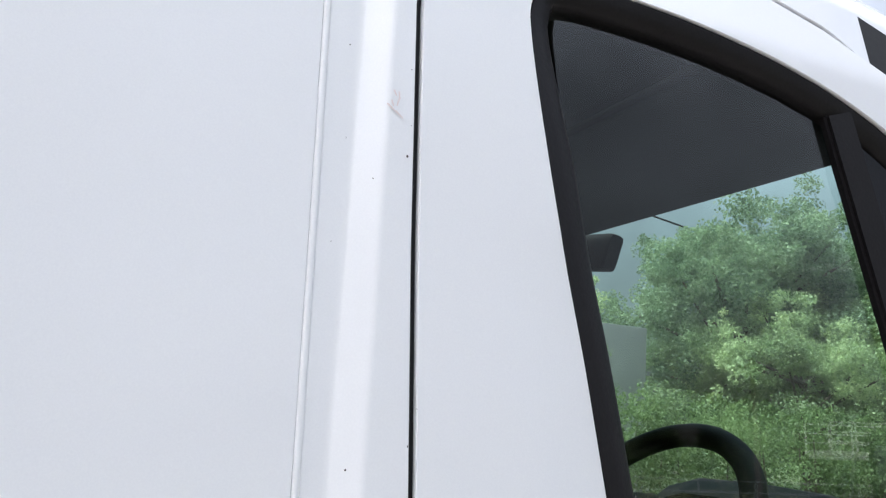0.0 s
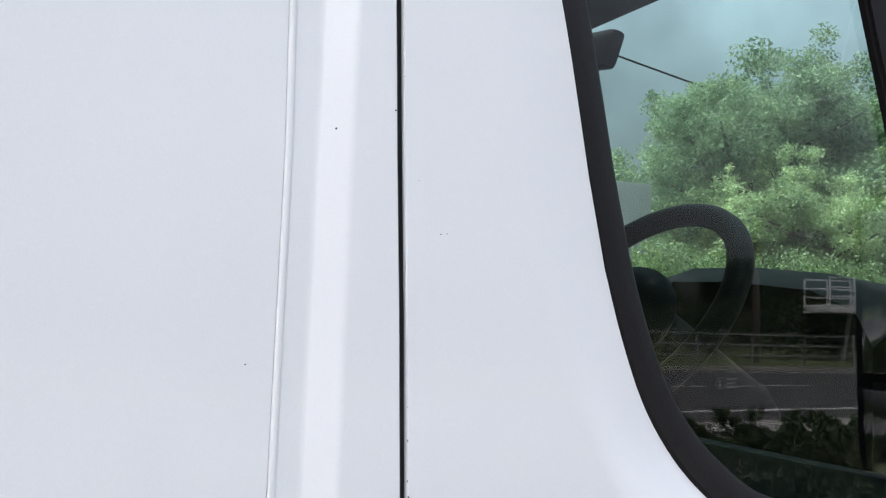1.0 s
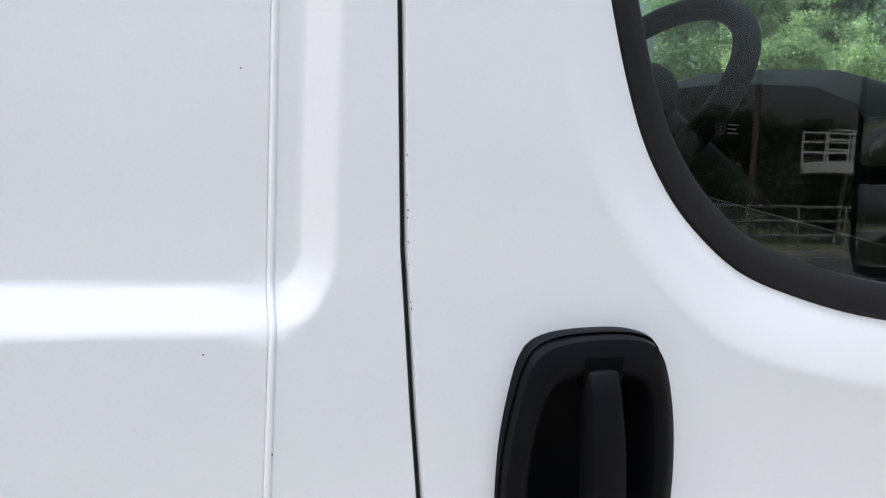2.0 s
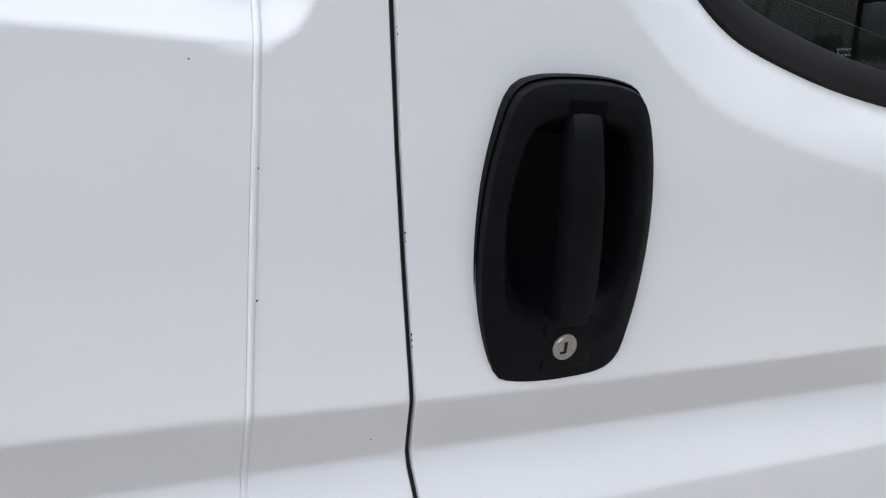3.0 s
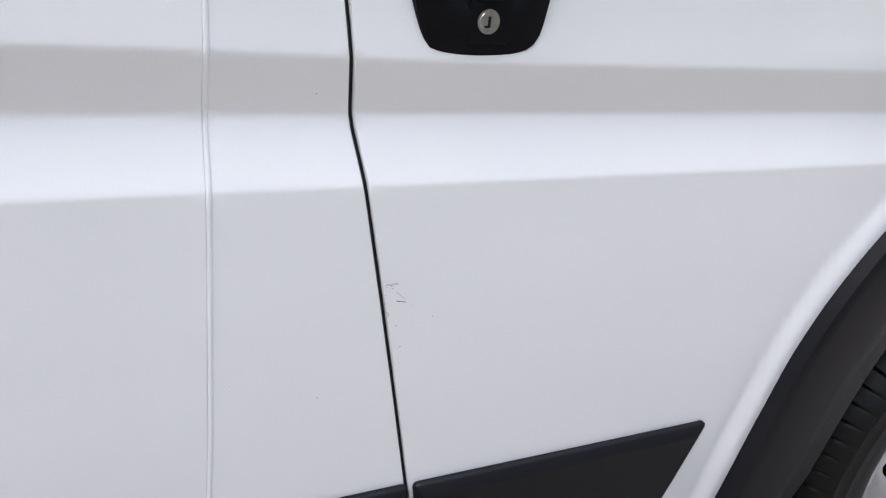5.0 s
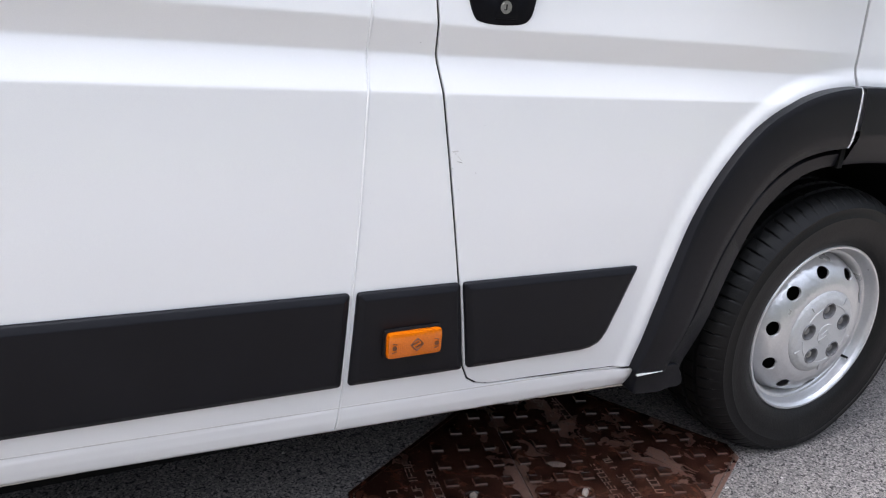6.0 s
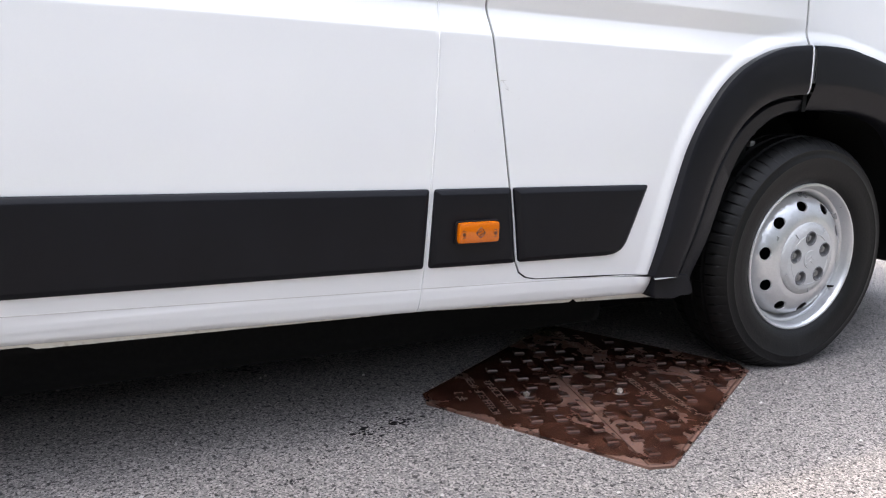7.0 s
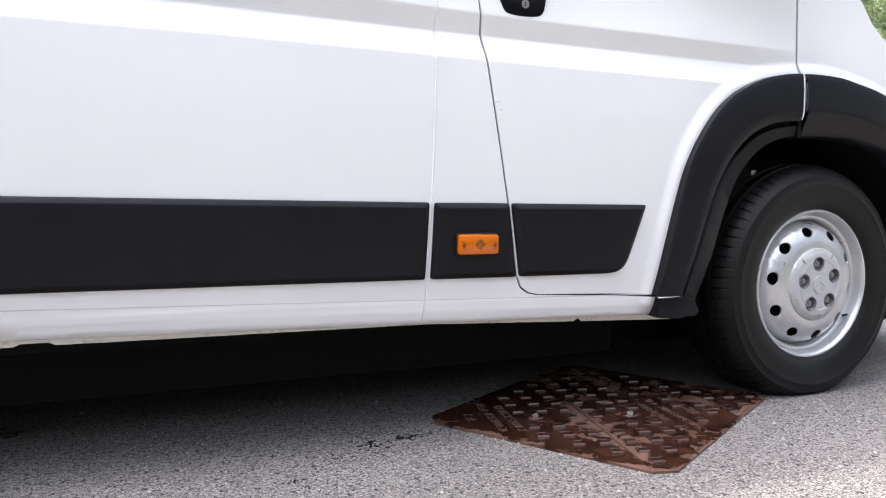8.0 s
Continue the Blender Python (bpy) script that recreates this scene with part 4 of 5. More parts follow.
# etched approval mark on the glass
bm = bmesh.new()
mark = lambda a, b: (-0.852 + a, float(glass_y(1.32 + b)) - 0.0006, 1.32 + b)
for k in range(16):
    a0, a1 = k / 8 * math.pi, (k + 1) / 8 * math.pi
    add_rod(bm, mark(0.0040 * math.cos(a0), 0.0040 * math.sin(a0)), mark(0.0040 * math.cos(a1), 0.0040 * math.sin(a1)), 0.0002, seg=4)
for a, b, w in ((0.0, 0.0012, 0.0026), (0.0, -0.0012, 0.0026), (0.0115, 0.0030, 0.010), (0.0105, 0.0, 0.008), (0.0115, -0.0030, 0.010)):
    add_box(bm, mark(a, b), (w, 0.0003, 0.0008))
part("glass_mark", bm, mottled("etched_mark", (0.016, 0.020, 0.018), (0.026, 0.031, 0.028), 0.7, 80, 300), door, "pale etched mark", smooth=False)["kind"] = "stuff"

# ---- door mirror ----
for k, far in enumerate((0.0, WIDE)):
    flip = (lambda y: y) if not far else (lambda y: far - y)
    bm = bmesh.new()
    add_box(bm, (-0.312, flip(-0.15), 1.36), (0.15, 0.15, 0.36), bevel=0.035)
    mir = part("door_mirror", bm, plastic, van, "" if far else "black door mirror housing")
    bm = bmesh.new()
    add_box(bm, (-0.388, flip(-0.15), 1.41), (0.006, 0.10, 0.20), bevel=0.002)
    part("mirror_glass", bm, mirror_mat, mir)
    bm = bmesh.new()
    add_box(bm, (-0.388, flip(-0.15), 1.245), (0.006, 0.10, 0.09), bevel=0.002)
    part("mirror_glass", bm, mirror_mat, mir)
    bm = bmesh.new()
    add_rod(bm, (-0.33, flip(-0.13), 1.26), (-0.25, flip(0.06), 1.22), 0.03, 0.04)
    add_rod(bm, (-0.33, flip(-0.13), 1.44), (-0.28, flip(0.05), 1.40), 0.022, 0.03)
    part("mirror_arm", bm, plastic, mir)

# ---- roof, rear, bonnet, screen ----
across = [(0.235, 2.20), (0.32, 2.27), (0.45, 2.31), (0.8, 2.335), (1.025, 2.34), (1.25, 2.335), (1.6, 2.31), (1.73, 2.27), (1.815, 2.20)]
loops = []
for x, dz, kx in ((-4.40, 0.0, 1.0), (-3.0, 0.01, 1.0), (-1.2, 0.0, 1.0), (-1.0, -0.03, 1.0), (-0.90, -0.16, 1.0), (-0.78, -0.27, 0.98), (-0.66, -0.37, 0.97)):
    loops.append([(x, 1.025 + (y - 1.025) * kx, max(z + dz, 1.985 if x > -0.7 else 2.0)) for y, z in across])
loft("roof", loops, paint, van, "white roof", closed=False)
bm = bmesh.new()
add_box(bm, (-4.40, 1.025, 1.25), (0.03, 1.9, 1.96), bevel=0.01)
part("rear_door", bm, paint, van)
bm = bmesh.new()
add_box(bm, (-1.145, 1.025, 1.23), (0.02, 1.86, 1.78))
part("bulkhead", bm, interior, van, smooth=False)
loops = []
for x, z, s in ((-0.02, 1.29, 0.10), (0.075, 1.185, 0.085), (0.140, 1.120, 0.085), (0.186, 1.066, 0.10), (0.32, 1.030, 0.13), (0.56, 1.01, 0.20), (0.80, 0.93, 0.27), (0.93, 0.74, 0.34), (0.97, 0.55, 0.36), (0.97, 0.30, 0.36)):
    loops.append([(x + 0.12 * math.sin(math.pi * k / 12), s + (WIDE - 2 * s) * k / 12, z + 0.03 * math.sin(math.pi * k / 12)) for k in range(13)])
loft("bonnet", loops, paint, van, closed=False)
for far in (0.0, WIDE):
    loft("headlamp", [[(x, (0.085 + 0.34 * max(x - 0.12, 0) ** 2 + o) if not far else far - (0.085 + 0.34 * max(x - 0.12, 0) ** 2 + o), z) for x, z in c] for o, c in
                      ((0.03, [(0.187, 1.060), (0.31, 1.027), (0.50, 1.000), (0.70, 0.94), (0.66, 0.80), (0.45, 0.872), (0.312, 0.970), (0.269, 1.016)]),
                       (-0.045, [(0.191, 1.058), (0.31, 1.025), (0.50, 0.995), (0.69, 0.935), (0.65, 0.81), (0.45, 0.877), (0.316, 0.973), (0.272, 1.017)]))], mottled("headlamp_lens", (0.5, 0.5, 0.52), (0.62, 0.62, 0.64), 0.12, 20, 90, coat=1.0), van, cap=True)
SCREEN = [(-0.63, 0.17, 1.91), (-0.02, 0.13, 1.29), (0.06, 0.5, 1.31), (0.10, 1.025, 1.32), (0.06, 1.55, 1.31), (-0.02, 1.92, 1.29), (-0.63, 1.88, 1.91), (-0.58, 1.4, 1.925), (-0.57, 1.025, 1.93), (-0.58, 0.65, 1.925)]
sc = faces_part("windscreen", SCREEN, [(0, 1, 2, 9), (9, 2, 3, 8), (8, 3, 4, 7), (7, 4, 5, 6)], screen_glass, van, "clear raked windscreen")
sc.visible_shadow = False

# unseen bumper boxes, added low to keep light from the ground underneath
for name, x, z, size in (("front_bumper_block", 0.99, 0.33, (0.16, 1.30, 0.30)), ("rear_bumper_block", -4.43, 0.36, (0.12, 1.90, 0.22))):
    bm = bmesh.new()
    add_box(bm, (x, 1.025, z), size, bevel=0.03)
    part(name, bm, plastic, van)

# ---- cab interior ----
loops = []
for x, z in ((-1.13, 1.94), (-0.95, 1.94), (-0.72, 1.895), (-0.52, 1.832), (-0.50, 1.818), (-0.52, 1.84), (-0.60, 1.90), (-0.72, 1.97), (-1.13, 2.05)):
    loops.append([(x, y, z - d) for y, d in ((0.125, 0.075), (0.135, 0.03), (0.17, 0.0), (0.5, -0.004), (1.025, -0.006), (1.55, -0.004), (1.88, 0.0), (1.915, 0.03), (1.925, 0.075))])
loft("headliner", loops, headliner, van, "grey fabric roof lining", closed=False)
bm = bmesh.new()
add_box(bm, (-0.48, 0.83, 1.795), (0.03, 0.21, 0.068), pose(0, 0, 0, 8, 12, 0), bevel=0.012)
add_rod(bm, (-0.46, 0.85, 1.81), (-0.52, 0.88, 1.86), 0.012)
part("rear_view_mirror", bm, interior, van)
for y0, y1 in ((0.16, 0.86), (1.19, 1.89)):
    bm = bmesh.new()
    add_box(bm, (-0.63, (y0 + y1) / 2, 1.846), (0.22, y1 - y0, 0.022), pose(0, 0, 0, 0, 16, 0), bevel=0.009)
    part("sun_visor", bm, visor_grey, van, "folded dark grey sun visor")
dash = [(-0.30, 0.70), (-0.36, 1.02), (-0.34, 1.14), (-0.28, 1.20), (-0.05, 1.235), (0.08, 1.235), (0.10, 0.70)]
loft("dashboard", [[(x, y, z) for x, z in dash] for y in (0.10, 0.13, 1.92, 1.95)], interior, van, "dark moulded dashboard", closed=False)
hood = []
for y, s in ((0.30, 0.55), (0.33, 0.85), (0.40, 1.0), (0.55, 1.04), (0.68, 1.0), (0.76, 0.85), (0.80, 0.55)):
    hood.append([(-0.36, y, 1.16), (-0.37, y, 1.24 + 0.15 * s), (-0.33, y, 1.27 + 0.145 * s), (-0.22, y, 1.27 + 0.135 * s), (-0.08, y, 1.24 + 0.09 * s), (0.02, y, 1.22)])
loft("instrument_hood", hood, interior, van, "dark instrument binnacle", closed=False)
tilt = Matrix.Translation((-0.608, 0.50, 1.344)) @ Matrix.Rotation(radians(-52), 4, "Y")
bm = bmesh.new()
ringv = []
for i in range(64):
    a = i / 64 * 2 * math.pi
    row = []
    for j in range(12):
        b = j / 12 * 2 * math.pi
        r = 0.181 + 0.0165 * math.cos(b)
        row.append(bm.verts.new(tilt @ Vector((r * math.cos(a), r * math.sin(a), 0.0165 * math.sin(b)))))
    ringv.append(row)
for i in range(64):
    for j in range(12):
        bm.faces.new((ringv[i][j], ringv[(i + 1) % 64][j], ringv[(i + 1) % 64][(j + 1) % 12], ringv[i][(j + 1) % 12]))
wheel_rim = part("steering_wheel", bm, interior, van, "dark four-spoke steering wheel")
bm = bmesh.new()
bmesh.ops.create_uvsphere(bm, u_segments=24, v_segments=12, radius=1.0, matrix=tilt @ Matrix.Translation((-0.01, 0, 0.0)) @ Matrix.Diagonal((0.085, 0.095, 0.045, 1)))
for a in (48, 132):
    v = Vector((math.cos(radians(a + 90)), math.sin(radians(a + 90)), 0))
    add_rod(bm, tilt @ (v * 0.05), tilt @ (v * 0.185 + Vector((0, 0, 0.002))), 0.020, 0.014, seg=8)
add_rod(bm, tilt @ Vector((0, 0, -0.03)), tilt @ Vector((0.02, 0, -0.28)), 0.05, 0.06, seg=14)
part("wheel_hub", bm, interior, wheel_rim)
bm = bmesh.new()
for k in (0, 1):
    for sgn in (-1, 1):
        add_box(bm, tilt @ Vector((0.004 - 0.018 * k, 0.011 * sgn, 0.0445)), (0.006, 0.026, 0.003), tilt.to_3x3().to_4x4() @ Matrix.Rotation(radians(32 * sgn), 4, "Z"))
part("badge", bm, steel, wheel_rim, "small chrome badge")


# ---- wheels ----
bolt_steel = mottled("bolt_steel", (0.16, 0.16, 0.16), (0.30, 0.295, 0.29), 0.4, 60, 300, metal=0.5)


# bolt wells: their shade is put into a darker grey than the cap's
recess_shade = mottled("recess_shade", (0.10, 0.10, 0.105), (0.17, 0.17, 0.175), 0.5, 60, 300)


def make_wheel(m, near):
    hub_r = [(0.088, 0.006), (0.105, 0.000), (0.120, 0.001), (0.136, 0.006), (0.150, 0.013), (0.162, 0.023), (0.171, 0.038), (0.180, 0.062)]
    circle = lambda cx, cz, r, n: [(cx + r * math.cos(a), cz + r * math.sin(a)) for a in np.linspace(0, 2 * math.pi, n, endpoint=False)]
    oval = lambda a: [(0.149 * math.cos(a) + 0.0138 * math.cos(q) * math.cos(a) - 0.0188 * math.sin(q) * math.sin(a), 0.149 * math.sin(a) + 0.0138 * math.cos(q) * math.sin(a) + 0.0188 * math.sin(q) * math.cos(a))
                      for q in np.linspace(0, 2 * math.pi, 24, endpoint=False)]
    holes = [oval(a) for a in np.radians(np.arange(10) * 36 + 28)]
    rr = lambda x, z: np.interp(np.hypot(x, z), [q[0] for q in hub_r], [q[1] for q in hub_r])
    g = np.arange(-0.18, 0.181, 0.009)
    disc = sheet("wheel", circle(0, 0, 0.179, 72), holes + [circle(0, 0, 0.09, 48)], rr, g, g, silver, van, "silver steel wheel with a black tyre" if near else "", wall=0.006, edge=0.0035)
    disc.matrix_basis = m
    lathe("wheel_rim", [(0.2035, 0.030), (0.2115, 0.017), (0.2125, 0.012), (0.2100, 0.0085), (0.2055, 0.0085), (0.2020, 0.012), (0.1985, 0.020), (0.1955, 0.032), (0.1930, 0.036), (0.1885, 0.037),
                        (0.1850, 0.040), (0.1820, 0.050), (0.1780, 0.064), (0.1770, 0.15), (0.190, 0.20)], silver, disc, "silver rim with scuffed edge", seg=120)
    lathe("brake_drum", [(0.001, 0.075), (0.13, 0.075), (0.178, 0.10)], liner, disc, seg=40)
    prof = [(0.200, 0.020), (0.2075, 0.0165), (0.2150, 0.0085), (0.2200, 0.0060), (0.2220, 0.0035), (0.2400, -0.0025), (0.2600, -0.0060), (0.2800, -0.0065), (0.2840, -0.0080), (0.2880, -0.0065), (0.3020, -0.0030),
            (0.3060, -0.0040), (0.3160, 0.0050), (0.3240, 0.0140), (0.3310, 0.0250), (0.3355, 0.0360), (0.3385, 0.0470), (0.3300, 0.0490), (0.3300, 0.0560), (0.3395, 0.0580), (0.3405, 0.0850), (0.3320, 0.0870),
            (0.3320, 0.0960), (0.3410, 0.0980), (0.3410, 0.1250), (0.3320, 0.1270), (0.3320, 0.1360), (0.3405, 0.1380), (0.3385, 0.1700), (0.3290, 0.1930), (0.3020, 0.2180), (0.2600, 0.2230), (0.2150, 0.2080), (0.200, 0.195)]
    SEG = 720

    def tread(q, k, i):
        r = math.hypot(q[0], q[2])
        ca, sa = q[0] / r, q[2] / r
        y = q[1]
        if i % 10 == 0 and (12 <= k <= 16 or 27 <= k <= 29):
            r -= {12: 0.0005, 13: 0.0020, 14: 0.0045, 15: 0.0065, 16: 0.0065, 27: 0.003, 28: 0.0075, 29: 0.003}[k]
            if k in (12, 13):
                y += 0.0012
        if k in (19, 20, 23, 24) and i % 15 == 4:
            r -= 0.005
        z = r * sa
        floor = -0.3175
        x = r * ca
        if z < -0.24:
            s = (-0.24 - z) / 0.10
            if y < 0.03:
                y -= 0.010 * math.sin(min(1.0, s) * math.pi) * max(0.0, 1 - abs(x) / 0.20)
            z = max(z, floor + 0.002 * max(0.0, -z - 0.3175))
        return (x, y, z)
    lathe("tyre", prof, tyre_rubber, disc, "black road tyre with worn shoulder blocks" if near else "", seg=SEG, shape=tread)
    # plastic hub cap with five bolts
    bolts = [(0.060 * math.cos(a), 0.060 * math.sin(a)) for a in np.radians(np.arange(5) * 72 + 96)]
    cy = lambda x, z: np.interp(np.hypot(x, z), [0.0, 0.080, 0.088, 0.094, 0.102, 0.104], [-0.0135, -0.0125, -0.0115, -0.0075, -0.0035, 0.002])
    g = np.arange(-0.104, 0.105, 0.007)
    cap = sheet("hub_cap", circle(0, 0, 0.1035, 64), [circle(x, z, 0.0185, 22) for x, z in bolts], cy, g, g, cap_silver, disc, "pale silver hub cap with five bolt recesses", wall=0.008, edge=0.003)
    for x, z in bolts:
        bm = bmesh.new()
        n = 22
        rings = [[bm.verts.new((x + r * math.cos(t), y, z + r * math.sin(t))) for t in np.linspace(0, 2 * math.pi, n, endpoint=False)] for r, y in ((0.0215, -0.0122), (0.0195, -0.0152), (0.0175, -0.0138), (0.0160, 0.005), (0.001, 0.005))]
        for r0, r1 in zip(rings, rings[1:]):
            for i in range(n):
                bm.faces.new((r0[i], r1[i], r1[(i + 1) % n], r0[(i + 1) % n]))
        part("bolt_recess", bm, recess_shade, disc)
    for k in range(5):
        a = radians(k * 72 + 96 + 36)
        bm = bmesh.new()
        add_box(bm, (0.089 * math.cos(a), -0.0112, 0.089 * math.sin(a)), (0.017, 0.004, 0.0022), Matrix.Rotation(-a, 4, "Y"))
        part("cap_rib", bm, cap_silver, disc)
        bm = bmesh.new()
        for q in range(6):
            b0, b1 = a + radians(-17 + q * 5.67), a + radians(-17 + (q + 1) * 5.67)
            add_rod(bm, (0.073 * math.cos(b0), -0.0125, 0.073 * math.sin(b0)), (0.073 * math.cos(b1), -0.0125, 0.073 * math.sin(b1)), 0.0016, seg=6)
        part("cap_ridge", bm, cap_silver, disc)
    for x, z in bolts:
        bm = bmesh.new()
        add_rod(bm, (x, 0.006, z), (x, -0.0065, z), 0.0105, 0.0098, seg=6)
        add_rod(bm, (x, -0.006, z), (x, -0.0085, z), 0.0060, 0.0050, seg=14)
        part("bolt", bm, bolt_steel, disc)
    bm = bmesh.new()
    add_rod(bm, (0, -0.010, 0), (0, -0.0155, 0), 0.0265, 0.0255, seg=40)
    for k in (0, 1):
        for sgn in (-1, 1):
            add_box(bm, (0.0085 * sgn, -0.0160, 0.004 - 0.013 * k), (0.021, 0.002, 0.0050), Matrix.Rotation(radians(32 * sgn), 4, "Y"))
    part("cap_badge", bm, cap_silver, disc)
    bm = bmesh.new()
    add_rod(bm, (0.160, 0.040, -0.105), (0.147, 0.012, -0.097), 0.004, 0.003, seg=8)
    part("valve", bm, rubber, disc)


for wx in (0.0, -3.45):
    make_wheel(pose(wx, 0.004, 0.318), wx == 0.0)
    make_wheel(pose(wx, WIDE - 0.004, 0.318, 0, 0, 180), False)

# ---- chips and scuffs in the paint ----
CHIPS = [(-1.149, 1.465, 2.0), (-1.146, 1.63, 1.2), (-1.085, 1.41, 1.0), (-1.081, 1.4105, 1.0), (-1.191, 1.333, 1.0), (-1.1735, 1.127, 2.2), (-1.1735, 1.049, 2.4),
         (-1.096, 0.943, 1.5), (-1.092, 0.674, 1.4), (-1.028, 1.101, 1.6), (-1.168, 0.70, 1.0), (-1.166, 1.59, 0.9), (-1.10, 1.44, 0.9), (-0.99, 0.974, 1.2), (-1.21, 1.185, 1.6), (-1.03, 1.0, 0.8)]
rng = random.Random(4)
bm = bmesh.new()


def chip(x, z, r, stretch=1.0, out=0.0006):
    y = float(flank(np.array([x]), np.array([z]))[0]) - out
    n = 7
    vs = []
    for k in range(n):
        a = k / n * 2 * math.pi
        q = r * rng.uniform(0.6, 1.2)
        vs.append(bm.verts.new((x + q * math.cos(a), y, z + q * stretch * math.sin(a))))
    bm.faces.new(vs[::-1])


for x, z, r in CHIPS:
    chip(x, z, r * 0.00042, rng.uniform(0.7, 1.2))
for k in range(15):
    z = rng.choice((rng.uniform(1.20, 1.32), rng.uniform(1.20, 1.32), rng.uniform(0.55, 1.6), rng.uniform(0.60, 0.70)))
    chip(float(REAR_X(z)) + 0.0020 + rng.uniform(-0.0004, 0.0006), z, rng.uniform(0.0002, 0.0005), rng.uniform(1.0, 2.6))
for k in range(3):
    z = rng.uniform(1.45, 1.75)
    chip(float(REAR_X(z)) - 0.0026 - rng.uniform(0.0008, 0.004), z, rng.uniform(0.0004, 0.0009), 1.2)
part("paint_chip", bm, chip_dark, van, "small dark chips along the panel edges", smooth=False)["kind"] = "stuff"


def stroke(x0, z0, x1, z1, w, out=0.0007):
    """A thin scratch lying on the paint."""
    d = math.hypot(x1 - x0, z1 - z0)
    nx, nz = -(z1 - z0) / d * w, (x1 - x0) / d * w
    y0, y1 = (float(flank(np.array([x]), np.array([z]))[0]) - out for x, z in ((x0, z0), (x1, z1)))
    bm.faces.new([bm.verts.new(q) for q in ((x0 - nx, y0, z0 - nz), (x1 - nx, y1, z1 - nz), (x1 + nx * 0.3, y1, z1 + nz * 0.3), (x0 + nx, y0, z0 + nz))])


bm = bmesh.new()
for k in range(16):
    x = rng.uniform(-1.0355, -1.0265)
    chip(x, 0.7762 + 0.0018 * math.cos((x + 1.031) * 700) + rng.uniform(-0.0008, 0.0008), rng.uniform(0.0002, 0.0006), rng.uniform(0.5, 1.0))
stroke(-1.0235, 0.7624, -1.0140, 0.7604, 0.0005)
for x, z, r in ((-1.034, 0.769, 0.0005), (-1.034, 0.7606, 0.0006), (-1.0336, 0.7564, 0.0005), (-1.0305, 0.7405, 0.0007), (-1.0220, 0.7373, 0.0008), (-1.0165, 0.715, 0.0008), (-1.0075, 0.7556, 0.0006), (-0.9870, 0.7423, 0.0008), (-0.9790, 0.8201, 0.0004)):
    chip(x, z, r, 0.7)
stroke(-1.0318, 0.7525, -1.0300, 0.7505, 0.0003)
stroke(-1.0300, 0.7505, -1.0304, 0.7475, 0.0003)
part("scuff_mark", bm, mottled("dark_scuff", (0.14, 0.13, 0.125), (0.34, 0.33, 0.32), 0.7, 80, 300), van, "dark grey chips and scratches in the door paint", smooth=False)["kind"] = "stuff"
bm = bmesh.new()
for k in range(7):
    x0 = -1.035 + 0.0016 * k
    stroke(x0, 0.7795 + rng.uniform(-0.001, 0.001), x0 + 0.0030, 0.7785 + rng.uniform(-0.001, 0.001), 0.0006)
stroke(-1.0240, 0.7715, -1.0150, 0.7631, 0.0004)
part("scuff_mark", bm, scuff, van, "pale grey scuffs beside the door edge", smooth=False)["kind"] = "stuff"
bm = bmesh.new()
for x0, z0, x1, z1 in ((-1.1379, 1.6873, -1.1358, 1.6838), (-1.1345, 1.6868, -1.1338, 1.6832), (-1.1338, 1.6832, -1.1352, 1.6773), (-1.1414, 1.6778, -1.1361, 1.6740), (-1.1361, 1.6740, -1.1308, 1.6703), (-1.1390, 1.6805, -1.1372, 1.6768)):
    stroke(x0, z0, x1, z1, 0.0006)
part("scuff_mark", bm, mottled("pink_scuff", (0.68, 0.56, 0.53), (0.75, 0.68, 0.66), 0.6, 90, 300), van, "faint pinkish scratches", smooth=False)["kind"] = "stuff"
bm = bmesh.new()
for x, z, r in ((-1.1646, 1.7145, 0.00045), (-1.1623, 1.6542, 0.0003), (-1.1254, 1.6665, 0.0003), (-1.0827, 1.0865, 0.0006), (-1.0822, 1.0807, 0.0005), (-1.0744, 1.0188, 0.0007), (-1.0740, 1.0149, 0.0008), (-1.0734, 1.0104, 0.0006)):
    chip(x, z, r, 1.6)
part("paint_chip", bm, chip_dark, van, "single dark chips in the paint", smooth=False)["kind"] = "stuff"

# ---- ground ----
def flat(name, x0, x1, y0, y1, z, material, label, kind="structure", category="", cuts=1):
    bm = bmesh.new()
    nx = cuts
    for i in range(nx):
        a, b = x0 + (x1 - x0) * i / nx, x0 + (x1 - x0) * (i + 1) / nx
        bm.faces.new([bm.verts.new(q) for q in ((a, y0, z), (b, y0, z), (b, y1, z), (a, y1, z))])
    return tagged(part(name, bm, material, smooth=False), label, category or name, kind=kind)


flat("ground", -400, 400, -400, 400, 0.0, asphalt, "grey asphalt with pale chippings and dark specks", category="ground")
flat("verge", -120, 160, 5.5, 120, 0.02, earth, "rough grassy bank behind the van", category="verge")
flat("road", -150, 200, -19.0, -8.6, 0.006, road_tar, "dark asphalt road with white lines", category="road")
flat("far_verge", -150, 200, -150, -19.2, 0.10, earth, "grassy ground behind the road fence", category="verge")


def slab(name, x0, x1, y0, y1, z0, z1, material, label, category):
    bm = bmesh.new()
    add_box(bm, ((x0 + x1) / 2, (y0 + y1) / 2, (z0 + z1) / 2), (x1 - x0, y1 - y0, z1 - z0))
    return tagged(part(name, bm, material, smooth=False), label, category, kind="structure")


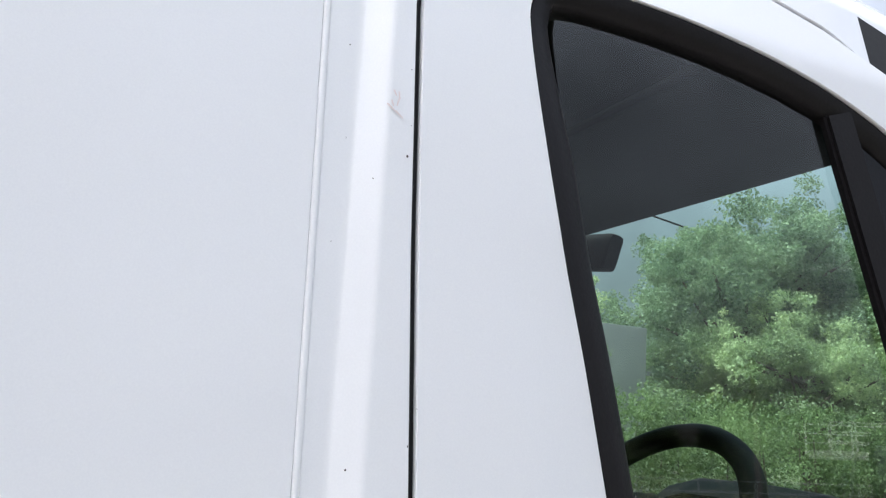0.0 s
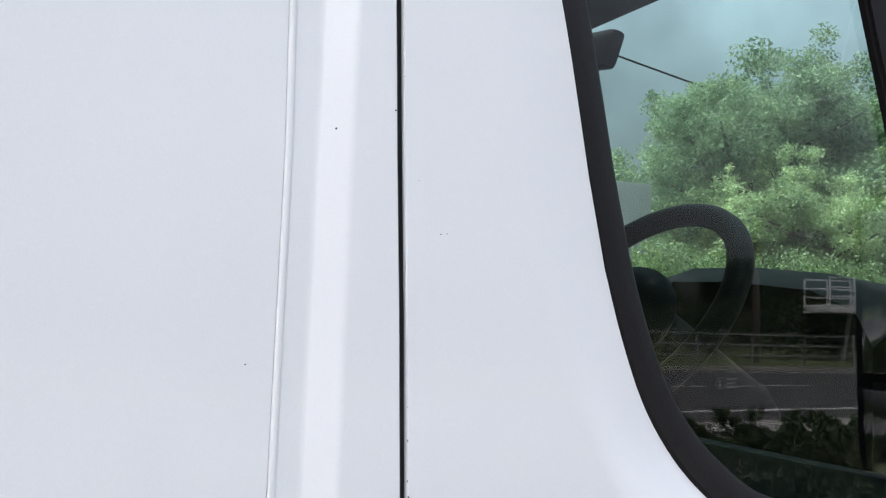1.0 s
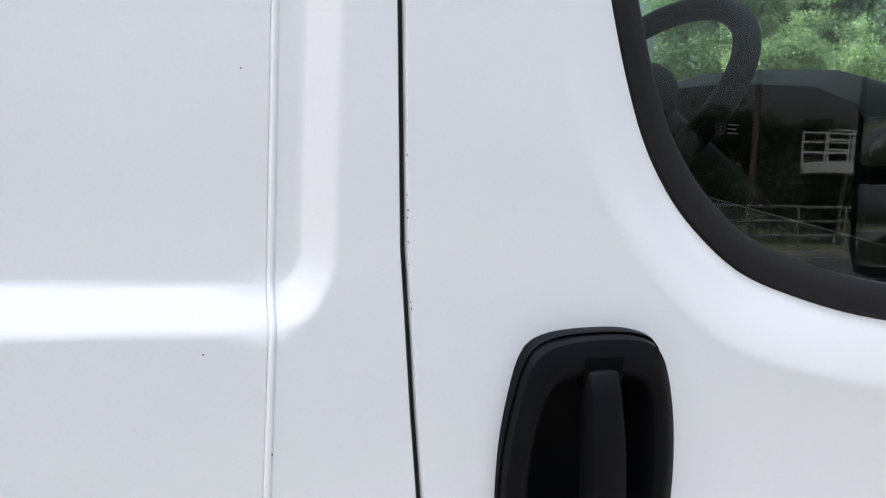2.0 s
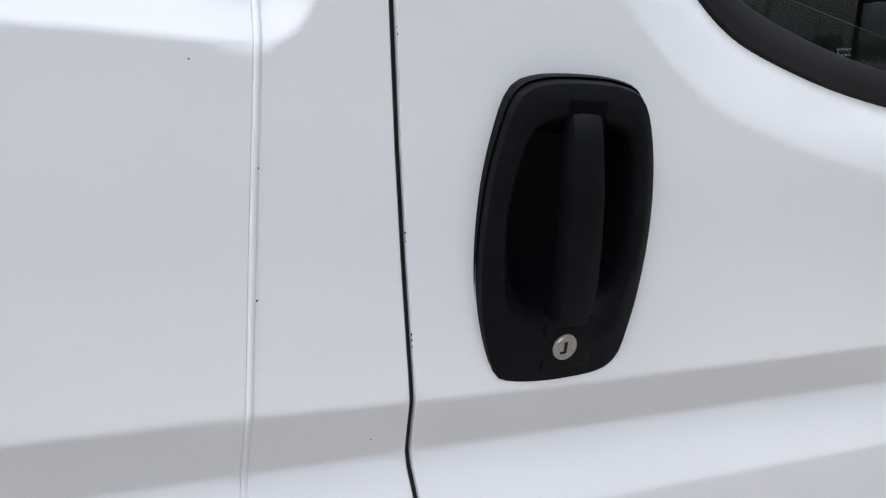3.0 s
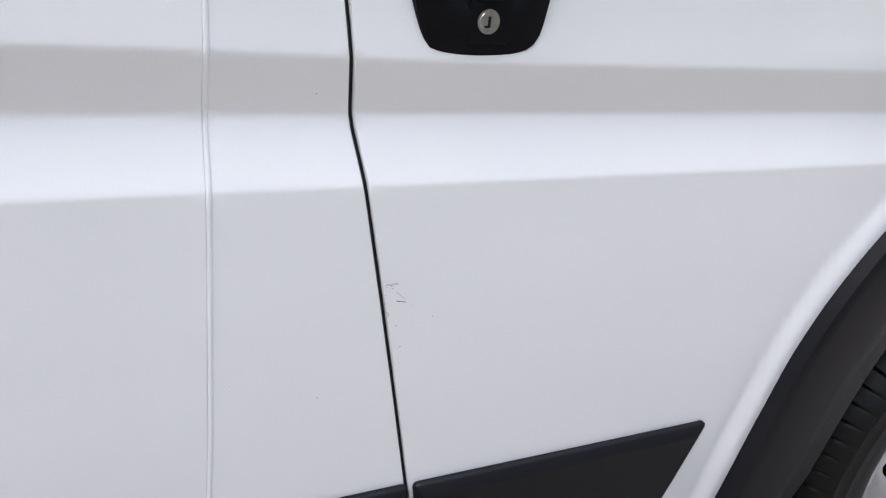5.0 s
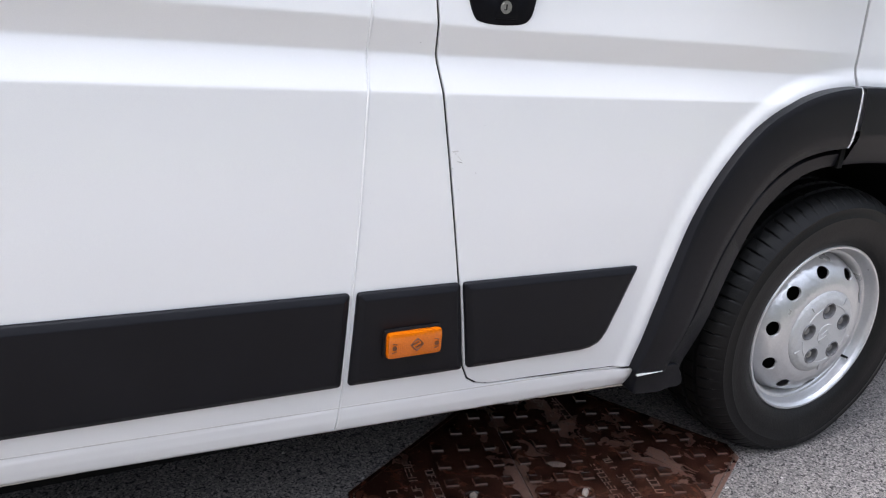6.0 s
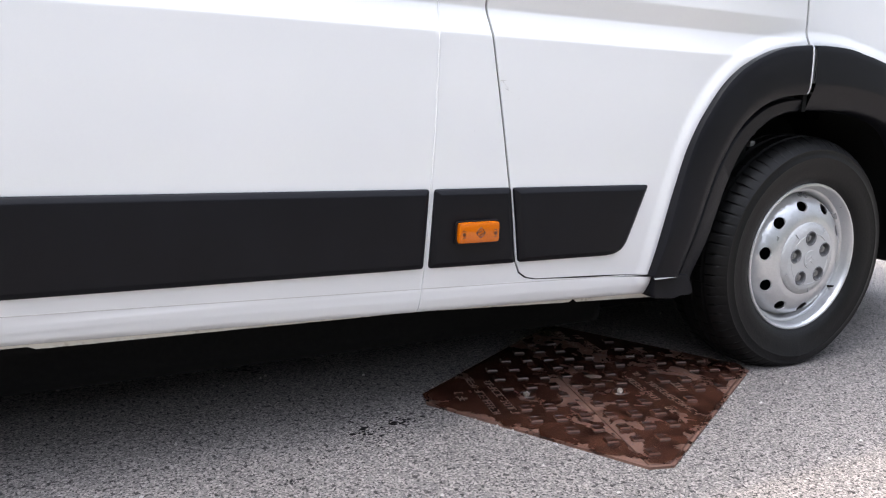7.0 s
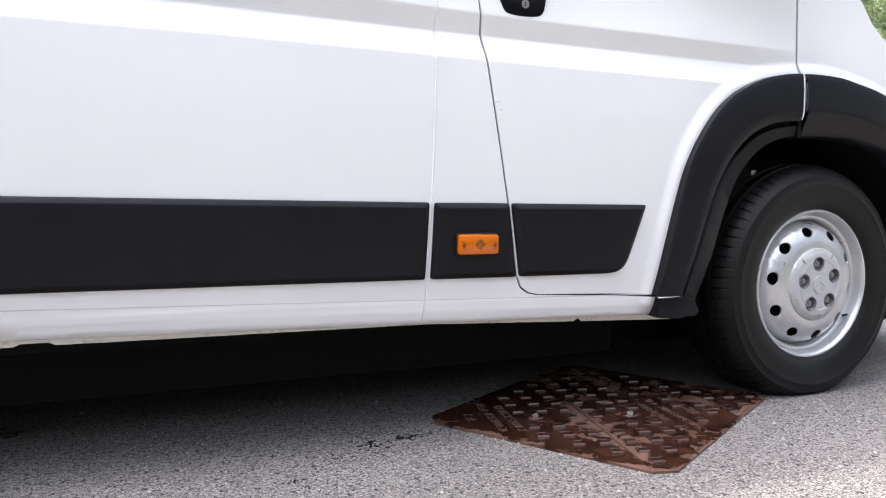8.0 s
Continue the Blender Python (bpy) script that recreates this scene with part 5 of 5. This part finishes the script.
flat("planting_bed", -150, 200, -6.9, -2.9, 0.012, earth, "dark planted strip beside the parking place", category="flower bed")
slab("pavement", -150, 200, -8.6, -6.9, 0.0, 0.10, concrete, "pale concrete footway beside the road", "pavement")
slab("kerb", -150, 200, -19.2, -19.0, 0.0, 0.13, concrete, "pale kerb along the far side of the road", "kerb")
for k in range(-12, 20):
    flat("lane_line", k * 9.0, k * 9.0 + 6.0, -13.9, -13.75, 0.011, white_line, "worn white lane line on the road", category="road marking")
flat("edge_line", -150, 200, -10.2, -10.05, 0.011, white_line, "white edge line on the road", category="road marking")
flat("edge_line", -150, 200, -18.3, -18.15, 0.011, white_line, "white edge line on the road", category="road marking")

# dark tar spots and loose pale chippings
rng = random.Random(11)
for cx, cy, s in ((-1.200, 0.081, 0.026), (-1.307, 0.057, 0.028), (-2.077, 0.455, 0.045), (-1.451, 0.541, 0.030), (-1.518, -0.094, 0.014), (-0.98, -0.42, 0.012)):
    bm = bmesh.new()
    for k in range(16):
        x, y = cx + rng.gauss(0, s * 0.7), cy + rng.gauss(0, s * 0.45)
        n = 6
        r = s * rng.uniform(0.08, 0.34)
        top = bm.verts.new((x, y, 0.003))
        rim = [bm.verts.new((x + r * rng.uniform(0.5, 1.3) * math.cos(a), y + r * rng.uniform(0.4, 1.0) * math.sin(a), 0.0008)) for a in np.linspace(0, 2 * math.pi, n, endpoint=False)]
        for i in range(n):
            bm.faces.new((top, rim[i], rim[(i + 1) % n]))
    tagged(part("tar_spot", bm, rubber), "black tar spot on the asphalt", "tar spot", group="tar spots", kind="stuff")
bm = bmesh.new()
for k in range(420):
    x, y, r = rng.uniform(-2.9, 0.9), rng.uniform(-1.3, 0.9), rng.choice((0.0015, 0.002, 0.003, 0.0045)) * rng.uniform(0.7, 1.2)
    top = bm.verts.new((x, y, r * 0.9))
    rim = [bm.verts.new((x + r * rng.uniform(0.7, 1.2) * math.cos(a), y + r * rng.uniform(0.7, 1.2) * math.sin(a), 0.0)) for a in np.linspace(0, 2 * math.pi, 5, endpoint=False)]
    for i in range(5):
        bm.faces.new((top, rim[i], rim[(i + 1) % 5]))
for k in range(75):
    e = rng.choice(((-0.395, None), (0.395, None), (None, -0.324), (None, 0.324)))
    a = e[0] if e[0] is not None else rng.uniform(-0.36, 0.36)
    b = e[1] if e[1] is not None else rng.uniform(-0.30, 0.30)
    a, b, r = a + rng.gauss(0, 0.003), b + rng.gauss(0, 0.003), rng.choice((0.0012, 0.0015, 0.002, 0.0036))
    c30, s30 = math.cos(radians(30.5)), math.sin(radians(30.5))
    x, y = -0.634 + a * c30 - b * s30, 0.105 + a * s30 + b * c30
    top = bm.verts.new((x, y, r * 1.3))
    rim = [bm.verts.new((x + r * rng.uniform(0.7, 1.3) * math.cos(q), y + r * rng.uniform(0.7, 1.3) * math.sin(q), 0.0)) for q in np.linspace(0, 2 * math.pi, 5, endpoint=False)]
    for i in range(5):
        bm.faces.new((top, rim[i], rim[(i + 1) % 5]))
tagged(part("grit", bm, mottled("pale_grit", (0.24, 0.22, 0.20), (0.50, 0.48, 0.45), 0.8, 40, 200), smooth=False), "loose pale grit on the asphalt", "grit", kind="stuff")

# ---- manhole cover ----
U = Vector((math.cos(radians(30.5)), math.sin(radians(30.5)), 0))
V = Vector((-U.y, U.x, 0))
MC = Vector((-0.634, 0.105, 0))
cover = tagged(new("manhole_cover"), "rusty square manhole cover of three studded plates set in asphalt", "manhole cover")
HU, HV = 0.389, 0.318


def loc(a, b, z):
    return MC + U * a + V * b + Vector((0, 0, z))


def prism(bm, pts, z0, z1, inset=0.0):
    c = sum((Vector((q.x, q.y, 0)) for q in pts), Vector()) / len(pts)
    lo = [bm.verts.new((q.x, q.y, z0)) for q in pts]
    hi = [bm.verts.new((q.x + (c.x - q.x) * inset, q.y + (c.y - q.y) * inset, z1)) for q in pts]
    n = len(pts)
    bm.faces.new(hi)
    for i in range(n):
        bm.faces.new((lo[i], lo[(i + 1) % n], hi[(i + 1) % n], hi[i]))


def octo(h, k, c=0.040):
    return [(-h + c, -k), (h - c, -k), (h, -k + c), (h, k - c), (h - c, k), (-h + c, k), (-h, k - c), (-h, -k + c)]


def clip(poly, point, normal):
    """The part of a convex outline on the side of a line that its normal points to."""
    out = []
    for a, b in zip(poly, poly[1:] + poly[:1]):
        da = (a[0] - point[0]) * normal[0] + (a[1] - point[1]) * normal[1]
        db = (b[0] - point[0]) * normal[0] + (b[1] - point[1]) * normal[1]
        if da >= 0:
            out.append(a)
        if da * db < 0:
            t = da / (da - db)
            out.append((a[0] + (b[0] - a[0]) * t, a[1] + (b[1] - a[1]) * t))
    return out


bm = bmesh.new()
o, i_ = octo(HU, HV), octo(HU - 0.008, HV - 0.008, 0.037)
for k in range(8):
    a, b, c, d = o[k], o[(k + 1) % 8], i_[(k + 1) % 8], i_[k]
    prism(bm, [loc(*q, 0) for q in (a, b, c, d)], 0.0, 0.0058)
bmesh.ops.recalc_face_normals(bm, faces=bm.faces[:])
part("frame_rim", bm, iron, cover, "rusty iron frame", smooth=False)
inner = octo(HU - 0.0105, HV - 0.0105, 0.036)
S1, N1 = SEAMS[0]
S2, N2 = SEAMS[1]
in_uv = lambda p: ((Vector((*p, 0)) - MC).dot(U), (Vector((*p, 0)) - MC).dot(V))
turn_uv = lambda n: (Vector((*n, 0)).dot(U), Vector((*n, 0)).dot(V))
back = lambda n: (-n[0], -n[1])
off = lambda p, n, k: (p[0] + n[0] * k, p[1] + n[1] * k)
n1, n2 = turn_uv(N1), turn_uv(N2)
p1, p2 = in_uv(S1), in_uv(S2)
gap = 0.0016
rest = clip(inner, off(p1, n1, gap), n1)
for outline in (clip(inner, off(p1, n1, -gap), back(n1)), clip(rest, off(p2, n2, gap), n2), clip(rest, off(p2, n2, -gap), back(n2))):
    bm = bmesh.new()
    prism(bm, [loc(*q, 0) for q in outline], 0.0, 0.0048, 0.004)
    bmesh.ops.recalc_face_normals(bm, faces=bm.faces[:])
    part("cover_plate", bm, iron, cover, "cast plate, damp dark rust with dry pink patches", smooth=False)

# low square studs in rows turned against the edges, leaving room for the cast lettering
A, B, O = Vector((0.0604, -0.0160, 0)), Vector((0.0135, 0.0645, 0)), Vector((-0.8835, -0.1835, 0))
stud = bmesh.new()
rings = [[stud.verts.new((r * sx, r * sy, z)) for sx, sy in ((-1, -1), (1, -1), (1, 1), (-1, 1))] for r, z in ((0.0152, 0.0035), (0.0148, 0.0066), (0.0128, 0.0098), (0.0112, 0.0097), (0.0098, 0.0088))]
for r0, r1 in zip(rings, rings[1:]):
    for k in range(4):
        fc = stud.faces.new((r0[k], r0[(k + 1) % 4], r1[(k + 1) % 4], r1[k]))
        fc.material_index = 1 if r0 is rings[1] else 0
stud.faces.new(rings[-1])
stud_me = bpy.data.meshes.new("stud")
stud.to_mesh(stud_me)
stud.free()
stud_me.materials.append(iron)
# stud rims: worn rust, with the sky's glint put into a paler tone
stud_me.materials.append(mottled("worn_glint_edge", (0.040, 0.017, 0.011), (0.095, 0.050, 0.036), 0.24, 30, 160, 0.1, spec=0.6, rspread=0.04))
# lines of lettering: start, end and height of the letters
LINES = [((-0.937, 0.262), (-0.986, 0.008), 0.019), ((-0.899, 0.236), (-0.938, 0.022), 0.019), ((-0.531, 0.108), (-0.575, -0.130), 0.019), ((-0.488, 0.124), (-0.530, -0.157), 0.019),
         ((-1.008, 0.176), (-1.018, 0.122), 0.022), ((-0.438, 0.018), (-0.452, -0.032), 0.022), ((-0.480, 0.500), (-0.517, 0.317), 0.019), ((-0.447, 0.450), (-0.470, 0.275), 0.019)]
KEYHOLES = ((-0.854, 0.098), (-0.615, 0.026))


def clear_of(q):
    for a, b, h in LINES:
        a, b = Vector((*a, 0)), Vector((*b, 0))
        t = max(0.0, min(1.0, (q - a).dot(b - a) / (b - a).length_squared))
        if (q - a.lerp(b, t)).length < 0.024:
            return False
    return all((q - Vector((*k, 0))).length > 0.040 for k in KEYHOLES)


rng = random.Random(5)
for i in range(-9, 14):
    for j in range(-9, 14):
        q = O + A * i + B * j
        d = q - MC
        u, v = d.dot(U), d.dot(V)
        if abs(u) > HU - 0.032 or abs(v) > HV - 0.032 or abs(u) + abs(v) > HU + HV - 0.085 or not clear_of(q):
            continue
        if any(abs((q - Vector((*p, 0))).dot(Vector((*n, 0)))) < 0.013 for p, n in SEAMS):
            continue
        ob = new("stud", stud_me)
        ob.parent = cover
        ob.matrix_basis = Matrix.Translation(q + Vector((0, 0, -rng.uniform(0, 0.0012)))) @ Matrix.Rotation(radians(-13.5 + rng.uniform(-3, 3)), 4, "Z") @ Matrix.Diagonal((rng.uniform(0.93, 1.05), rng.uniform(0.80, 0.92), 1, 1))
letter_iron = mottled("worn_letter_iron", (0.06, 0.036, 0.028), (0.20, 0.145, 0.12), 0.34, 60, 200, 0.2, metal=0.2)
rng = random.Random(3)
for a, b, h in LINES:
    a, b = Vector((*a, 0.0050)), Vector((*b, 0.0050))
    along = (b - a).normalized()
    up = Vector((-along.y, along.x, 0))
    rot = Matrix.Rotation(math.atan2(along.y, along.x), 4, "Z")
    bm = bmesh.new()
    s = 0.0
    while s < (b - a).length:
        w = rng.uniform(0.0075, 0.0115)
        if rng.random() > 0.12:
            c = a + along * (s + w / 2)
            for k in rng.sample(((-0.5, 0, 0.0017, h), (0.5, 0, 0.0017, h), (0, 0.46, w, 0.0017), (0, -0.46, w, 0.0017), (0, 0.0, w, 0.0017)), rng.choice((2, 3, 3))):
                add_box(bm, c + along * (k[0] * w) + up * (k[1] * h), (k[2], k[3], 0.0022), rot)
        s += w + 0.0050
    part("cast_lettering", bm, letter_iron, cover, "worn cast lettering, unreadable", smooth=False)["kind"] = "stuff"
stone_grey = mottled("stone_in_keyhole", (0.10, 0.075, 0.06), (0.34, 0.29, 0.25), 0.45, 60, 200, 0.4)
for k, (x, y) in enumerate(KEYHOLES):
    bm = bmesh.new()
    n = 22
    rows = [[bm.verts.new((x + r * 1.1 * math.cos(t), y + r * 0.9 * math.sin(t), z)) for t in np.linspace(0, 2 * math.pi, n, endpoint=False)] for r, z in ((0.0240, 0.0046), (0.0215, 0.0072), (0.0190, 0.0070), (0.0165, 0.0040), (0.0010, 0.0038))]
    for r0, r1 in zip(rows, rows[1:]):
        for i in range(n):
            bm.faces.new((r0[i], r0[(i + 1) % n], r1[(i + 1) % n], r1[i]))
    part("key_hole", bm, iron, cover, "round key hole rim")
    bm = bmesh.new()
    bmesh.ops.create_icosphere(bm, subdivisions=2, radius=1.0)
    for v in bm.verts:
        v.co *= 1 + 0.35 * noise.noise(v.co * 1.7 + Vector((k * 5.0, 0, 0)))
    bmesh.ops.transform(bm, matrix=Matrix.Translation((x, y, 0.0062)) @ Matrix.Rotation(radians(50), 4, "Z") @ Matrix.Diagonal((0.0135, 0.0080, 0.0062, 1)), verts=bm.verts[:])
    part("wedged_stone", bm, stone_grey, cover, "pale stone wedged in the key hole")
bm = bmesh.new()
bmesh.ops.create_icosphere(bm, subdivisions=2, radius=1.0)
for v in bm.verts:
    v.co *= 1 + 0.4 * noise.noise(v.co * 1.5 + Vector((3.0, 1.0, 0)))
bmesh.ops.transform(bm, matrix=Matrix.Translation((-0.615, 0.136, 0.0060)) @ Matrix.Rotation(radians(-30), 4, "Z") @ Matrix.Diagonal((0.024, 0.010, 0.0030, 1)), verts=bm.verts[:])
tagged(part("flat_stone", bm, mottled("flat_stone", (0.09, 0.06, 0.05), (0.20, 0.15, 0.125), 0.6, 60, 200, 0.4)), "flat muddy brown stone lying on the manhole cover", "stone")

# ---- trees, hedges ----
def leaves(name, clumps, count, size, material, seed, parent=None):
    r = np.random.RandomState(seed)
    cl = np.array(clumps, float)
    w = cl[:, 3] ** 2
    pick = r.choice(len(cl), count, p=w / w.sum())
    d = r.normal(size=(count, 3))
    d /= np.linalg.norm(d, axis=1)[:, None]
    rad = cl[pick, 3] * r.uniform(0.1, 1.1, count) ** 0.6
    c = cl[pick, :3] + d * rad[:, None] * np.array([1, 1, 0.8])
    a = r.normal(size=(count, 3))
    a /= np.linalg.norm(a, axis=1)[:, None]
    b = np.cross(a, r.normal(size=(count, 3)))
    b /= np.linalg.norm(b, axis=1)[:, None]
    s = size * r.uniform(0.6, 1.4, count)[:, None]
    verts = np.stack([c - a * s, c + b * s * 0.55, c + a * s, c - b * s * 0.55], axis=1).reshape(-1, 3)
    me = bpy.data.meshes.new(name)
    me.from_pydata(verts.tolist(), [], [(4 * k, 4 * k + 1, 4 * k + 2, 4 * k + 3) for k in range(count)])
    me.update()
    return link(name, me, material, parent)


def tree(seed, height, spread, material, label, count=9000, size=0.16):
    r = random.Random(seed)
    t = tagged(new("tree"), label, "tree", group="trees")
    bm = bmesh.new()
    tips = []
    top = Vector((r.uniform(-0.3, 0.3), r.uniform(-0.3, 0.3), height * 0.55))
    add_rod(bm, (0, 0, -0.1), top * 0.5, 0.035 * height, 0.024 * height)
    add_rod(bm, top * 0.5, top, 0.024 * height, 0.014 * height)
    for k in range(22):
        a = r.uniform(0, 2 * math.pi)
        z = r.uniform(0.18, 0.6) * height
        s = Vector((top.x * z / top.z, top.y * z / top.z, z)) if z < top.z else top
        reach = spread * r.uniform(0.35, 1.0)
        e = s + Vector((math.cos(a) * reach, math.sin(a) * reach, r.uniform(0.05, 0.36) * height))
        add_rod(bm, s, e, 0.010 * height, 0.003 * height, seg=6)
        tips.append(e)
        tips.append(s.lerp(e, 0.65) + Vector((r.uniform(-0.6, 0.6), r.uniform(-0.6, 0.6), r.uniform(0, 0.7))))
    tips.append(top + Vector((0, 0, height * 0.16)))
    tips.append(top + Vector((0.5, 0.3, height * 0.24)))
    part("trunk", bm, bark, t)
    clumps = []
    for e in tips:
        for j in range(11):
            clumps.append((e.x + r.gauss(0, 0.15 * spread), e.y + r.gauss(0, 0.15 * spread), e.z + r.gauss(0, 0.06 * height), spread * r.choice((0.05, 0.07, 0.10, 0.15))))
    leaves("crown", clumps, count, size, material, seed, t)
    return t


def hedge(name, x0, x1, y, depth, height, material, seed, count, size, label, spacing=0.45):
    r = random.Random(seed)
    h = tagged(new(name), label, "hedge", kind="stuff")
    bm = bmesh.new()
    clumps = []
    n = int(abs(x1 - x0) / spacing)
    for k in range(n):
        x = x0 + (x1 - x0) * (k + r.random()) / n
        for j in range(4):
            hh = height * r.uniform(0.25, 1.0)
            clumps.append((x + r.gauss(0, 0.2), y + r.uniform(-depth, depth) / 2, hh * 0.85, height * r.uniform(0.14, 0.30)))
        add_rod(bm, (x, y, -0.05), (x + r.gauss(0, 0.15), y, height * 0.7), 0.02, 0.008, seg=5)
    part("stem", bm, bark, h)
    leaves("foliage", clumps, count, size, material, seed, h)
    return h


oak = tree(21, 7.0, 3.4, leaf_mid, "tall broadleaf tree in full dull green leaf", 130000, 0.040)
oak.matrix_basis = pose(12.6, 13.5, 0)
for x, y, s, a in ((15.6, 14.2, 1.08, 70), (18.6, 15.0, 1.0, 160), (22.5, 16.0, 1.0, 300), (27.0, 19.0, 1.2, 230)):
    copy_thing(oak, pose(x, y, 0, 0, 0, a) @ Matrix.Scale(1, 4))
ash = tree(33, 4.4, 2.3, leaf_light, "young tree with bright green leaves", 110000, 0.030)
ash.matrix_basis = pose(6.4, 14.6, 0)
for x, y, a in ((11.8, 11.2, 40), (15.0, 11.0, 110), (17.0, 11.0, 200), (6.2, 15.5, 280), (20.0, 12.0, 330)):
    copy_thing(ash, pose(x, y, 0, 0, 0, a))
hedge("hedge", 3.0, 26.0, 9.0, 1.8, 2.1, leaf_hedge, 5, 160000, 0.027, "overgrown bright green hedge behind the van")
pine = tree(47, 7.5, 3.2, leaf_dark, "dark tree beyond the road", 12000, 0.17)
pine.matrix_basis = pose(34.0, -46.0, 0)
for x, y, a in ((42, -44, 50), (52, -46, 120), (27, -50, 190), (18, -48, 240), (8, -47, 300), (62, -50, 20), (-6, -50, 80), (-20, -48, 140), (-36, -50, 200), (75, -52, 260)):
    copy_thing(pine, pose(x, y, 0, 0, 0, a))
hedge("hedge", -30.0, 60.0, -24.5, 2.5, 2.5, leaf_dark, 8, 30000, 0.12, "dark scrub behind the road fence")
hedge("low_hedge", -8.0, 16.0, -4.9, 3.4, 0.55, leaf_dark, 9, 120000, 0.032, "low dark shrubs beside the footway", 0.07)

# ---- far side of the road: fence, platform, pole ----
fence = tagged(new("road_fence"), "three-rail steel fence along the road", "fence")
for z in (0.45, 0.80, 1.15):
    bm = bmesh.new()
    add_rod(bm, (-40, -19.9, z), (60, -19.9, z), 0.035, seg=8)
    part("rail", bm, weathered_steel, fence)
for k in range(-16, 25):
    bm = bmesh.new()
    add_rod(bm, (k * 2.4, -19.9, 0.05), (k * 2.4 + 0.02, -19.9, 1.2), 0.045, seg=8)
    part("post", bm, weathered_steel, fence)
plat = tagged(new("platform"), "raised steel walkway with railings on slanting legs", "platform")
P0 = Vector((26.4, -23.0, 0))
plat.matrix_basis = Matrix.Translation(P0) @ Matrix.Rotation(radians(22), 4, "Z") @ Matrix.Translation(-P0)
bm = bmesh.new()
add_box(bm, P0 + Vector((4.5, 0, 2.25)), (10.0, 2.2, 0.32), bevel=0.02)
part("deck", bm, galvanised, plat)
for dy in (-1.05, 1.05):
    for k in range(11):
        bm = bmesh.new()
        add_box(bm, P0 + Vector((-0.45 + k * 0.99, dy, 2.95)), (0.06, 0.06, 1.1))
        part("baluster", bm, galvanised, plat, smooth=False)
    for z in (2.75, 3.12, 3.5):
        bm = bmesh.new()
        add_box(bm, P0 + Vector((4.5, dy, z)), (10.0, 0.06, 0.06))
        part("railing", bm, galvanised, plat, smooth=False)
for x0, x1 in ((1.0, 1.4), (3.9, 3.4), (8.2, 8.6)):
    for dy in (-0.8, 0.8):
        bm = bmesh.new()
        add_rod(bm, P0 + Vector((x0, dy, 0.05)), P0 + Vector((x1, dy, 2.15)), 0.09, seg=8)
        part("leg", bm, galvanised, plat)
pole = tagged(new("utility_pole"), "timber utility pole with a crossarm", "pole")
bm = bmesh.new()
add_rod(bm, (21.5, -22.0, 0), (21.5, -22.0, 5.6), 0.14, 0.10)
part("shaft", bm, timber, pole)
bm = bmesh.new()
add_box(bm, (21.5, -22.0, 5.25), (1.2, 0.1, 0.1))
part("crossarm", bm, timber, pole)

# behind the van: masonry pier and overhead cable
bm = bmesh.new()
add_box(bm, (8.31, 12.9, 1.65), (1.08, 0.8, 3.3), bevel=0.02)
tagged(part("concrete_pier", bm, concrete), "grey concrete pier among the bushes", "pier")
cable = bpy.data.curves.new("overhead_cable", "CURVE")
cable.dimensions, cable.bevel_depth = "3D", 0.032
sp = cable.splines.new("POLY")
sp.points.add(24)
for k in range(25):
    t = k / 24
    sp.points[k].co = (-8 + 44 * t, 20, 11.2 - 6.07 * t - 0.6 * math.sin(math.pi * t) + 0.6, 1)
cable.materials.append(rubber)
tagged(new("overhead_cable", cable), "thin dark overhead cable", "cable")
